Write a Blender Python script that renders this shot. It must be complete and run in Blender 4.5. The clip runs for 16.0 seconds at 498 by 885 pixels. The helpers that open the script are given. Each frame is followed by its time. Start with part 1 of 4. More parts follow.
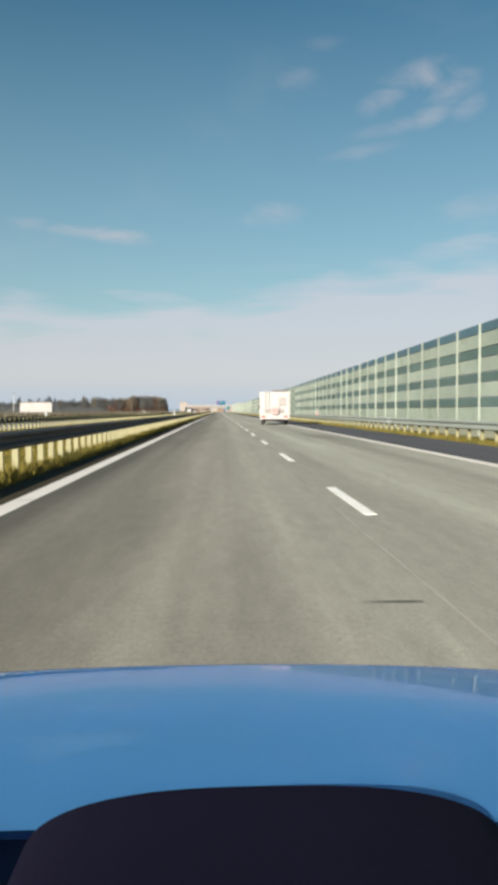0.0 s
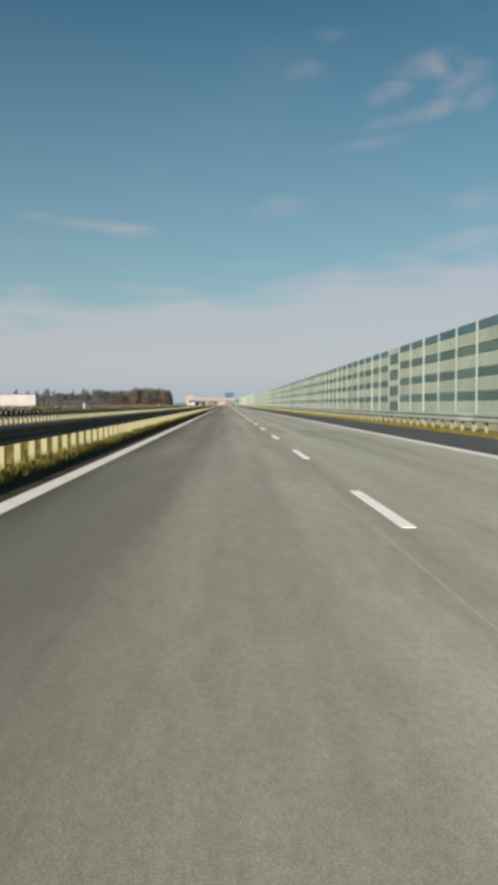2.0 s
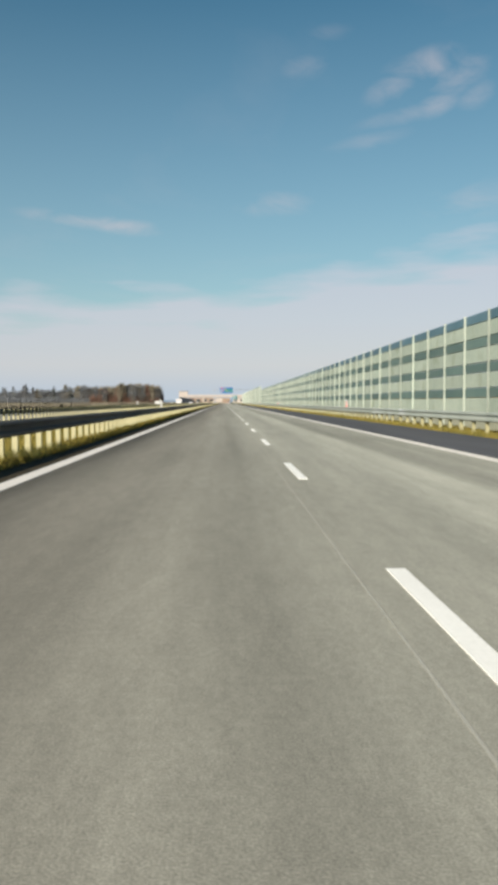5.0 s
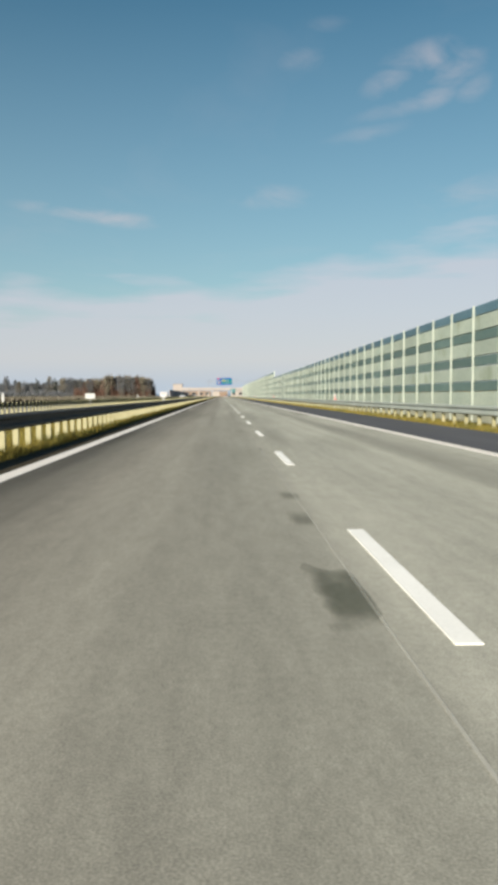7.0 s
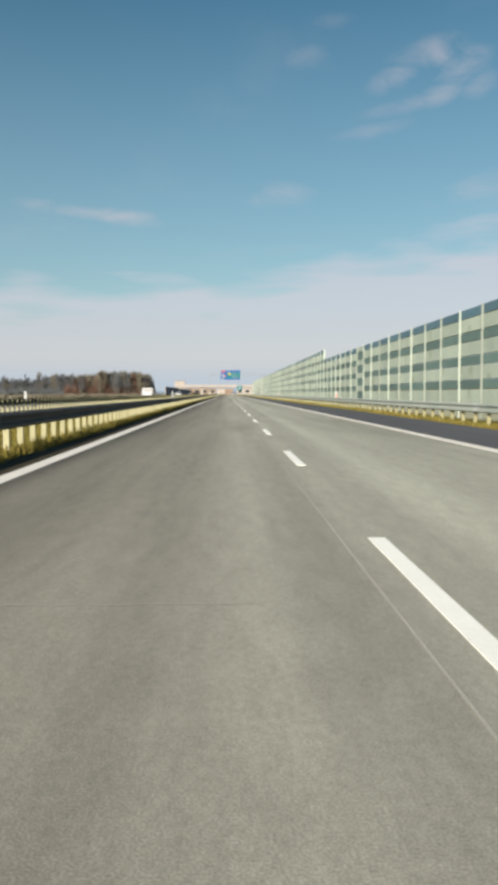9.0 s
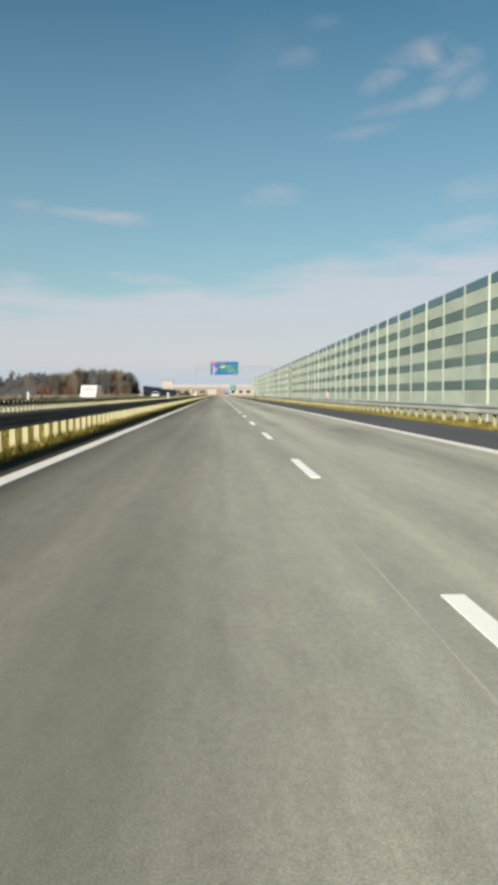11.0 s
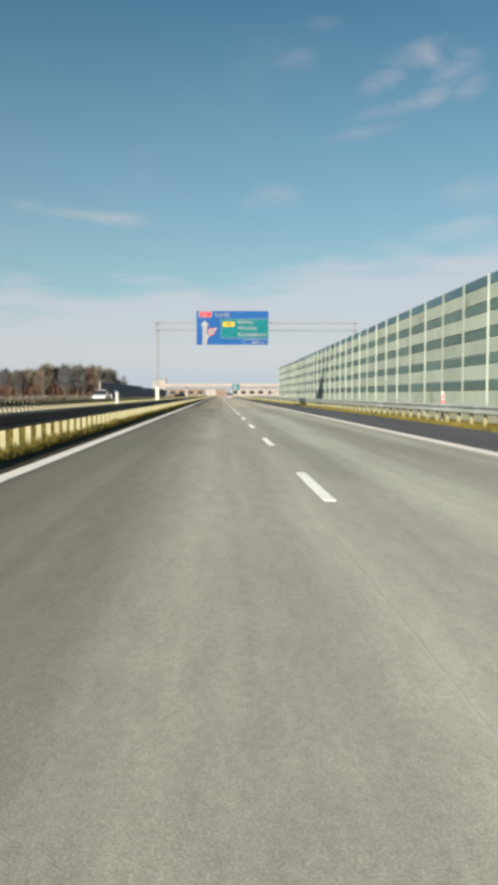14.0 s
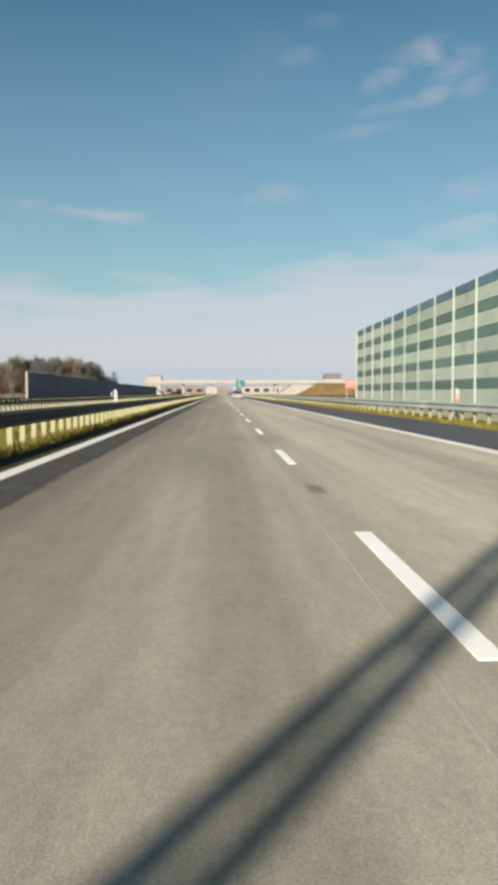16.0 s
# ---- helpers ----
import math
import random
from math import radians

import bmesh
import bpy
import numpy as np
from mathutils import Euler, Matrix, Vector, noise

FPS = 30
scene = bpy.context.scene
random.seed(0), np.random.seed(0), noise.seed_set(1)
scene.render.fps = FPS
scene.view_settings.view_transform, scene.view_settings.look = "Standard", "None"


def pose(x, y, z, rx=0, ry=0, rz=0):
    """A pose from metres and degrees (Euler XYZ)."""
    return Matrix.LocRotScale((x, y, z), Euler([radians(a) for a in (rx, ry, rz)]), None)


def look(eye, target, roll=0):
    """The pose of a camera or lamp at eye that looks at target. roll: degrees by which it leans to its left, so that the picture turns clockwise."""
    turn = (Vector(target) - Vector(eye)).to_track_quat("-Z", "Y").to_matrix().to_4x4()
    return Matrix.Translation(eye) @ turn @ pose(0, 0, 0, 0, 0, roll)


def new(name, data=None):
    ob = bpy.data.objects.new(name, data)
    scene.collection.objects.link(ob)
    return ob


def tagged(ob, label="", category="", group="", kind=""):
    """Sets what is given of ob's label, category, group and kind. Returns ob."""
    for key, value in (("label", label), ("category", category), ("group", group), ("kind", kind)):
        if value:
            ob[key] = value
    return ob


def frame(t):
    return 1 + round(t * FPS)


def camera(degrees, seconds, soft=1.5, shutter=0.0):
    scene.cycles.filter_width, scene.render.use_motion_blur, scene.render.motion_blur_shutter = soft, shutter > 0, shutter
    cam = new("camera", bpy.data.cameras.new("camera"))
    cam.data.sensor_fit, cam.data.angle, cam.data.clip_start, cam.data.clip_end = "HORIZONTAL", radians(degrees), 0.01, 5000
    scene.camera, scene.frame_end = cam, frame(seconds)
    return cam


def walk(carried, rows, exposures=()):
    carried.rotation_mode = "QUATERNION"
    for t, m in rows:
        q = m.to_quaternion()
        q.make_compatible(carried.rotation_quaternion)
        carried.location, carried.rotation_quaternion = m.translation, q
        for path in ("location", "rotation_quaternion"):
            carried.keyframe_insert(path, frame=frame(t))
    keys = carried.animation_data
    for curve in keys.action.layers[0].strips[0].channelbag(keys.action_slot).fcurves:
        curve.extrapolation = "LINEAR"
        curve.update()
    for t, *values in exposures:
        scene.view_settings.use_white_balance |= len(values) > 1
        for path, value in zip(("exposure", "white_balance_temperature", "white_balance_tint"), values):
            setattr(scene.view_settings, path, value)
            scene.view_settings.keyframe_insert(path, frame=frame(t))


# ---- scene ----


# ---------------------------------------------------------------- camera
H_EYE = 1.027
cam = camera(34.4, 16.0, soft=5.0)
DRIVE = (  # seconds, x, y, yaw, pitch
    (0.0, -1.506, 0.32, -2.17, -2.23), (0.5, -1.53, 13.85, -1.40, -2.63), (1.0, -1.60, 30.50, -1.72, -2.51),
    (1.5, -1.59, 45.18, -1.36, -2.61), (2.0, -1.52, 61.80, -1.60, -2.71), (2.5, -1.45, 79.40, -1.85, -2.80),
    (3.0, -1.39, 94.90, -2.09, -2.90), (3.5, -1.24, 112.15, -2.22, -2.98), (4.0, -1.03, 127.64, -1.37, -2.67),
    (4.5, -1.04, 144.06, -1.57, -2.78), (5.0, -1.05, 160.99, -1.76, -2.88), (5.5, -1.06, 178.17, -1.96, -2.98),
    (6.0, -1.07, 195.34, -2.15, -3.09), (6.5, -1.08, 212.23, -2.35, -3.19), (7.0, -1.02, 228.58, -1.96, -3.34),
    (7.5, -1.00, 244.87, -1.83, -3.45), (8.0, -1.03, 262.99, -1.95, -3.66), (8.5, -1.02, 281.50, -1.90, -3.50),
    (9.0, -1.06, 297.83, -1.58, -3.50), (9.5, -1.09, 315.10, -1.73, -3.48), (10.0, -1.12, 332.75, -1.88, -3.47),
    (10.5, -1.16, 350.54, -2.02, -3.46), (11.0, -1.19, 368.25, -2.17, -3.45), (11.5, -1.22, 385.64, -2.32, -3.43),
    (12.0, -1.16, 402.47, -2.07, -3.44), (12.5, -1.16, 420.99, -2.24, -3.29), (13.0, -1.12, 439.03, -2.25, -3.32),
    (13.5, -1.07, 456.55, -2.26, -3.36), (14.0, -1.08, 473.51, -2.18, -3.39), (14.5, -1.03, 492.20, -2.08, -3.46),
    (15.0, -1.07, 509.20, -2.36, -3.46), (15.5, -1.03, 527.96, -2.03, -3.55), (16.0, -1.05, 547.01, -2.08, -3.52))
ROLL = 0.05
walk(cam, [(t, pose(x, y, H_EYE, 90 + pitch, ROLL, yaw)) for t, x, y, yaw, pitch in DRIVE],
     [(0.0, 0.88, 6500, 8), (0.6, 0.84, 6500, 8), (1.5, 0.56, 6500, 8), (2.0, 0.58, 6500, 8), (2.5, 0.86, 6500, 8), (3.0, 0.88, 6500, 8), (4.0, 0.86, 6500, 8), (16.0, 0.88, 6500, 8)])

# ---------------------------------------------------------------- light
SUN_EL, SUN_AZ = 22.0, 210.0      # low sun behind the car and to its left
world = bpy.data.worlds.new("sky")
scene.world = world
world.use_nodes = True
wt = world.node_tree
wt.nodes.clear()


def wnode(kind):
    return wt.nodes.new(kind)


def wmath(op, a, b=None, clamp=False):
    n = wnode("ShaderNodeMath")
    n.operation, n.use_clamp = op, clamp
    for i, v in enumerate((a, b)):
        if v is None:
            continue
        if isinstance(v, (int, float)):
            n.inputs[i].default_value = v
        else:
            wt.links.new(v, n.inputs[i])
    return n.outputs[0]


sky = wnode("ShaderNodeTexSky")
sky.sky_type, sky.sun_disc = "NISHITA", False
sky.sun_elevation, sky.sun_rotation = radians(SUN_EL), radians(SUN_AZ)
sky.air_density, sky.dust_density, sky.ozone_density = 1.0, 0.5, 1.2
coord = wnode("ShaderNodeTexCoord")
sep = wnode("ShaderNodeSeparateXYZ")
wt.links.new(coord.outputs["Generated"], sep.inputs[0])
# the sky seen as a plane of cloud far overhead: x/z and y/z
above = wmath("MAXIMUM", sep.outputs[2], 0.02)
px = wmath("DIVIDE", sep.outputs[0], above)
py = wmath("DIVIDE", sep.outputs[1], above)
flat = wnode("ShaderNodeCombineXYZ")
wt.links.new(px, flat.inputs[0])
wt.links.new(wmath("MULTIPLY", py, 0.55), flat.inputs[1])
drift = wnode("ShaderNodeTexNoise")
drift.inputs["Scale"].default_value, drift.inputs["Detail"].default_value = 0.9, 7.0
drift.inputs["Roughness"].default_value, drift.inputs["Distortion"].default_value = 0.58, 0.35
wt.links.new(flat.outputs[0], drift.inputs["Vector"])
thin = wmath("MULTIPLY", wmath("SUBTRACT", drift.outputs[0], 0.53), 3.2, True)
# low bank of pale haze and cloud towards the horizon
bank = wnode("ShaderNodeTexNoise")
bank.inputs["Scale"].default_value, bank.inputs["Detail"].default_value = 5.0, 6.0
stretch = wnode("ShaderNodeMapping")
stretch.inputs["Scale"].default_value = (1.0, 1.0, 6.0)
wt.links.new(coord.outputs["Generated"], stretch.inputs[0])
wt.links.new(stretch.outputs[0], bank.inputs["Vector"])
edge = wmath("ADD", wmath("ADD", wmath("MULTIPLY", bank.outputs[0], 0.15), 0.060), wmath("MULTIPLY", wmath("MAXIMUM", sep.outputs[0], 0.0), 0.20))
low = wmath("MULTIPLY", wmath("SUBTRACT", edge, sep.outputs[2]), 28.0, True)
# single clouds: tangent of azimuth and elevation ahead, half width, half height, density
ahead = wmath("MAXIMUM", sep.outputs[1], 0.05)
tx = wmath("DIVIDE", sep.outputs[0], ahead)
tz = wmath("DIVIDE", sep.outputs[2], ahead)
puff = wnode("ShaderNodeTexNoise")
puff.inputs["Scale"].default_value, puff.inputs["Detail"].default_value = 21.0, 6.0
puff.inputs["Roughness"].default_value, puff.inputs["Distortion"].default_value = 0.6, 0.5
pmap = wnode("ShaderNodeMapping")
pmap.inputs["Rotation"].default_value = (0, radians(-24), 0)
pmap.inputs["Scale"].default_value = (0.75, 1.0, 1.9)
wt.links.new(coord.outputs["Generated"], pmap.inputs[0])
wt.links.new(pmap.outputs[0], puff.inputs["Vector"])
clouds = None
for cx, cz, w, h, lean, dens in ((0.250, 0.412, 0.050, 0.020, 0.25, 0.46), (0.288, 0.398, 0.034, 0.024, 0.45, 0.46), (0.212, 0.388, 0.034, 0.018, 0.45, 0.40),
                                 (0.262, 0.366, 0.030, 0.014, 0.35, 0.40), (0.222, 0.352, 0.055, 0.010, 0.25, 0.28), (0.310, 0.376, 0.022, 0.016, 0.30, 0.30),
                                 (-0.150, 0.218, 0.088, 0.010, -0.13, 0.50), (0.068, 0.242, 0.046, 0.014, 0.05, 0.36), (0.098, 0.406, 0.030, 0.016, 0.1, 0.20),
                                 (0.128, 0.450, 0.030, 0.010, 0.1, 0.14), (0.318, 0.250, 0.065, 0.020, 0.15, 0.34), (0.172, 0.318, 0.050, 0.010, 0.25, 0.18),
                                 (-0.55, 0.40, 0.16, 0.05, 0.2, 0.5), (0.62, 0.35, 0.16, 0.05, 0.2, 0.5), (0.15, 0.72, 0.22, 0.08, 0.3, 0.5)):
    dx = wmath("SUBTRACT", tx, cx)
    dz = wmath("SUBTRACT", wmath("SUBTRACT", tz, cz), wmath("MULTIPLY", dx, lean))
    r2 = wmath("ADD", wmath("POWER", wmath("ABSOLUTE", wmath("DIVIDE", dx, w)), 2.0), wmath("POWER", wmath("ABSOLUTE", wmath("DIVIDE", dz, h)), 2.0))
    fall = wmath("SUBTRACT", 1.0, wmath("MULTIPLY", r2, 0.5), True)
    one = wmath("MULTIPLY", wmath("SUBTRACT", wmath("ADD", puff.outputs[0], wmath("MULTIPLY", fall, 0.30)), 0.56), 2.8 * dens, True)
    one = wmath("MULTIPLY", one, fall)
    clouds = one if clouds is None else wmath("MAXIMUM", clouds, one)
veil = wmath("MULTIPLY", wmath("SUBTRACT", 0.47, sep.outputs[2], True), 1.0)
tone = wnode("ShaderNodeHueSaturation")
tone.inputs["Hue"].default_value, tone.inputs["Saturation"].default_value = 0.482, 1.30
wt.links.new(sky.outputs[0], tone.inputs["Color"])
colour = tone.outputs[0]
# thin veil, then the bank, then the single clouds in the light of the low sun
for amount, tint in ((veil, (6.2, 8.5, 9.5)), (wmath("MULTIPLY", low, 0.62), (8.4, 7.95, 8.9)),
                     (wmath("MULTIPLY", wmath("MULTIPLY", wmath("SUBTRACT", 0.045, sep.outputs[2]), 30.0, True), 0.58), (5.7, 7.3, 9.0)),
                     (wmath("MAXIMUM", wmath("MULTIPLY", thin, 0.12), wmath("MULTIPLY", clouds, 0.80)), (8.5, 7.5, 7.8))):
    mix = wnode("ShaderNodeMix")
    mix.data_type = "RGBA"
    wt.links.new(amount, mix.inputs[0])
    wt.links.new(colour, mix.inputs[6])
    mix.inputs[7].default_value = (*tint, 1)
    colour = mix.outputs[2]
bg = wnode("ShaderNodeBackground")
bg.inputs[1].default_value = 0.0435
wt.links.new(colour, bg.inputs[0])
wout = wnode("ShaderNodeOutputWorld")
wt.links.new(bg.outputs[0], wout.inputs[0])

sun_data = bpy.data.lights.new("sun", "SUN")
sun_data.energy, sun_data.angle, sun_data.color = 5.0, radians(0.7), (1.0, 0.90, 0.76)
sun = new("sun", sun_data)
az, el = radians(SUN_AZ), radians(SUN_EL)
to_sun = Vector((math.sin(az) * math.cos(el), math.cos(az) * math.cos(el), math.sin(el)))
sun.matrix_world = look(to_sun * 50, (0, 0, 0))


# ---------------------------------------------------------------- materials
def material(name, c1, c2, rough=0.7, metal=0.0, fine=40.0, coarse=1.5, bump=0.15, stain=None, vary=0.0, coat=0.0,
             streak=None, depth=0.01, spec=0.5):
    """A surface of two colours mixed by coarse and fine noise in metres, with relief and optional stains."""
    m = bpy.data.materials.new(name)
    m.use_nodes = True
    t = m.node_tree
    n = t.nodes
    b = n["Principled BSDF"]
    b.inputs["Roughness"].default_value, b.inputs["Metallic"].default_value = rough, metal
    b.inputs["Coat Weight"].default_value = coat
    b.inputs["Specular IOR Level"].default_value = spec
    b.inputs["Coat Roughness"].default_value = 0.03
    geo = n.new("ShaderNodeNewGeometry")
    vec = geo.outputs["Position"]
    if streak:
        mp = n.new("ShaderNodeMapping")
        mp.inputs["Scale"].default_value = streak
        t.links.new(vec, mp.inputs[0])
        vec = mp.outputs[0]
    big, small = n.new("ShaderNodeTexNoise"), n.new("ShaderNodeTexNoise")
    big.inputs["Scale"].default_value, big.inputs["Detail"].default_value = coarse, 5
    small.inputs["Scale"].default_value, small.inputs["Detail"].default_value = fine, 3
    t.links.new(vec, big.inputs["Vector"])
    t.links.new(geo.outputs["Position"], small.inputs["Vector"])
    add = n.new("ShaderNodeMath")
    add.operation = "MULTIPLY_ADD"
    add.inputs[1].default_value = 0.45
    t.links.new(small.outputs[0], add.inputs[0])
    half = n.new("ShaderNodeMath")
    half.operation = "MULTIPLY"
    half.inputs[1].default_value = 0.55
    t.links.new(big.outputs[0], half.inputs[0])
    t.links.new(half.outputs[0], add.inputs[2])
    ramp = n.new("ShaderNodeMapRange")
    ramp.inputs[1].default_value, ramp.inputs[2].default_value = 0.36, 0.64
    t.links.new(add.outputs[0], ramp.inputs[0])
    mx = n.new("ShaderNodeMix")
    mx.data_type = "RGBA"
    mx.inputs[6].default_value, mx.inputs[7].default_value = (*c1, 1), (*c2, 1)
    t.links.new(ramp.outputs[0], mx.inputs[0])
    col = mx.outputs[2]
    if stain:
        colour, scale, edge0 = stain
        sn = n.new("ShaderNodeTexNoise")
        sn.inputs["Scale"].default_value, sn.inputs["Detail"].default_value = scale, 6
        t.links.new(vec, sn.inputs["Vector"])
        sr = n.new("ShaderNodeMapRange")
        sr.inputs[1].default_value, sr.inputs[2].default_value = edge0, edge0 + 0.14
        t.links.new(sn.outputs[0], sr.inputs[0])
        m2 = n.new("ShaderNodeMix")
        m2.data_type = "RGBA"
        t.links.new(sr.outputs[0], m2.inputs[0])
        t.links.new(col, m2.inputs[6])
        m2.inputs[7].default_value = (*colour, 1)
        col = m2.outputs[2]
    if vary:
        info = n.new("ShaderNodeObjectInfo")
        hsv = n.new("ShaderNodeHueSaturation")
        val = n.new("ShaderNodeMapRange")
        val.inputs[3].default_value, val.inputs[4].default_value = 1 - vary, 1 + vary
        t.links.new(info.outputs["Random"], val.inputs[0])
        t.links.new(val.outputs[0], hsv.inputs["Value"])
        t.links.new(col, hsv.inputs["Color"])
        col = hsv.outputs[0]
    t.links.new(col, b.inputs["Base Color"])
    if bump:
        bp = n.new("ShaderNodeBump")
        bp.inputs["Strength"].default_value, bp.inputs["Distance"].default_value = bump, depth
        t.links.new(add.outputs[0], bp.inputs["Height"])
        t.links.new(bp.outputs[0], b.inputs["Normal"])
    return m


def paving(name, left, right):
    """Worn asphalt: two paving strips that blend in tone, wheel tracks, mottling and grain."""
    m = bpy.data.materials.new(name)
    m.use_nodes = True
    t = m.node_tree
    n = t.nodes
    b = n["Principled BSDF"]
    b.inputs["Roughness"].default_value, b.inputs["Specular IOR Level"].default_value = 0.9, 0.25
    geo = n.new("ShaderNodeNewGeometry")
    xyz = n.new("ShaderNodeSeparateXYZ")
    t.links.new(geo.outputs["Position"], xyz.inputs[0])
    strip = n.new("ShaderNodeMapRange")
    strip.inputs[1].default_value, strip.inputs[2].default_value = -2.40, 0.90
    t.links.new(xyz.outputs[0], strip.inputs[0])
    mx = n.new("ShaderNodeMix")
    mx.data_type = "RGBA"
    mx.inputs[6].default_value, mx.inputs[7].default_value = (*left, 1), (*right, 1)
    t.links.new(strip.outputs[0], mx.inputs[0])
    col = mx.outputs[2]
    # paler, warmer resurfaced stretch that begins under the gantry
    newer = n.new("ShaderNodeMapRange")
    newer.inputs[1].default_value, newer.inputs[2].default_value, newer.inputs[4].default_value = 526.0, 536.0, 1.0
    t.links.new(xyz.outputs[1], newer.inputs[0])
    lift = n.new("ShaderNodeMix")
    lift.data_type = "RGBA"
    lift.blend_type = "MULTIPLY"
    lift.inputs[7].default_value = (1.15, 1.07, 1.00, 1)
    t.links.new(newer.outputs[0], lift.inputs[0])
    t.links.new(col, lift.inputs[6])
    col = lift.outputs[2]
    # scale along x and y, noise scale, detail, darkest and lightest factor
    for sx, sy, scale, detail, lo, hi in ((1.0, 0.006, 1.25, 3, 0.80, 1.16), (1.0, 0.06, 0.55, 5, 0.87, 1.11), (1.0, 0.10, 1.9, 5, 0.92, 1.07),
                                          (1.0, 0.25, 9.0, 4, 0.93, 1.07), (1.0, 0.6, 32.0, 4, 0.91, 1.09), (1.0, 1.0, 110.0, 2, 0.80, 1.20)):
        mp = n.new("ShaderNodeMapping")
        mp.inputs["Scale"].default_value = (sx, sy, 1.0)
        t.links.new(geo.outputs["Position"], mp.inputs[0])
        tex = n.new("ShaderNodeTexNoise")
        tex.inputs["Scale"].default_value, tex.inputs["Detail"].default_value = scale, detail
        t.links.new(mp.outputs[0], tex.inputs["Vector"])
        rng = n.new("ShaderNodeMapRange")
        rng.inputs[1].default_value, rng.inputs[2].default_value = 0.32, 0.68
        rng.inputs[3].default_value, rng.inputs[4].default_value = lo, hi
        t.links.new(tex.outputs[0], rng.inputs[0])
        sc = n.new("ShaderNodeVectorMath")
        sc.operation = "SCALE"
        t.links.new(col, sc.inputs[0])
        t.links.new(rng.outputs[0], sc.inputs["Scale"])
        col = sc.outputs[0]
    # rubbed wheel track of the right lane, and darker bands towards the left edge line
    ragged = n.new("ShaderNodeTexNoise")
    ragged.inputs["Scale"].default_value, ragged.inputs["Detail"].default_value = 1.1, 5
    along = n.new("ShaderNodeMapping")
    along.inputs["Scale"].default_value = (1.0, 0.05, 1.0)
    t.links.new(geo.outputs["Position"], along.inputs[0])
    t.links.new(along.outputs[0], ragged.inputs["Vector"])
    for centre, half, depth in ((2.50, 0.60, 0.22), (-3.62, 0.62, 0.44), (-3.9, 3.0, 0.33)):
        off = n.new("ShaderNodeMath")
        off.operation = "SUBTRACT"
        off.inputs[1].default_value = centre
        t.links.new(xyz.outputs[0], off.inputs[0])
        dist = n.new("ShaderNodeMath")
        dist.operation = "ABSOLUTE"
        t.links.new(off.outputs[0], dist.inputs[0])
        band = n.new("ShaderNodeMapRange")
        band.interpolation_type = "SMOOTHSTEP"
        band.inputs[1].default_value, band.inputs[2].default_value = 0.0, half
        band.inputs[3].default_value, band.inputs[4].default_value = 1.0, 0.0
        t.links.new(dist.outputs[0], band.inputs[0])
        amount = n.new("ShaderNodeMath")
        amount.operation = "MULTIPLY"
        t.links.new(band.outputs[0], amount.inputs[0])
        t.links.new(ragged.outputs[0], amount.inputs[1])
        keep = n.new("ShaderNodeMath")
        keep.operation = "MULTIPLY_ADD"
        keep.inputs[1].default_value, keep.inputs[2].default_value = -2.0 * depth, 1.0
        t.links.new(amount.outputs[0], keep.inputs[0])
        sc = n.new("ShaderNodeVectorMath")
        sc.operation = "SCALE"
        t.links.new(col, sc.inputs[0])
        t.links.new(keep.outputs[0], sc.inputs["Scale"])
        col = sc.outputs[0]
    # damp-looking darker stains of their own shape, with a greenish cast
    st = n.new("ShaderNodeTexNoise")
    st.inputs["Scale"].default_value, st.inputs["Detail"].default_value = 0.42, 7
    mp = n.new("ShaderNodeMapping")
    mp.inputs["Scale"].default_value = (1.0, 0.12, 1.0)
    mp.inputs["Location"].default_value = (31.0, 7.0, 0.0)
    t.links.new(geo.outputs["Position"], mp.inputs[0])
    t.links.new(mp.outputs[0], st.inputs["Vector"])
    rng = n.new("ShaderNodeMapRange")
    rng.inputs[1].default_value, rng.inputs[2].default_value, rng.inputs[4].default_value = 0.56, 0.72, 0.55
    t.links.new(st.outputs[0], rng.inputs[0])
    m2 = n.new("ShaderNodeMix")
    m2.data_type = "RGBA"
    t.links.new(rng.outputs[0], m2.inputs[0])
    t.links.new(col, m2.inputs[6])
    m2.inputs[7].default_value = (0.122, 0.126, 0.100, 1)
    t.links.new(m2.outputs[2], b.inputs["Base Color"])
    bp = n.new("ShaderNodeBump")
    bp.inputs["Strength"].default_value, bp.inputs["Distance"].default_value = 0.3, 0.004
    t.links.new(tex.outputs[0], bp.inputs["Height"])
    t.links.new(bp.outputs[0], b.inputs["Normal"])
    return m


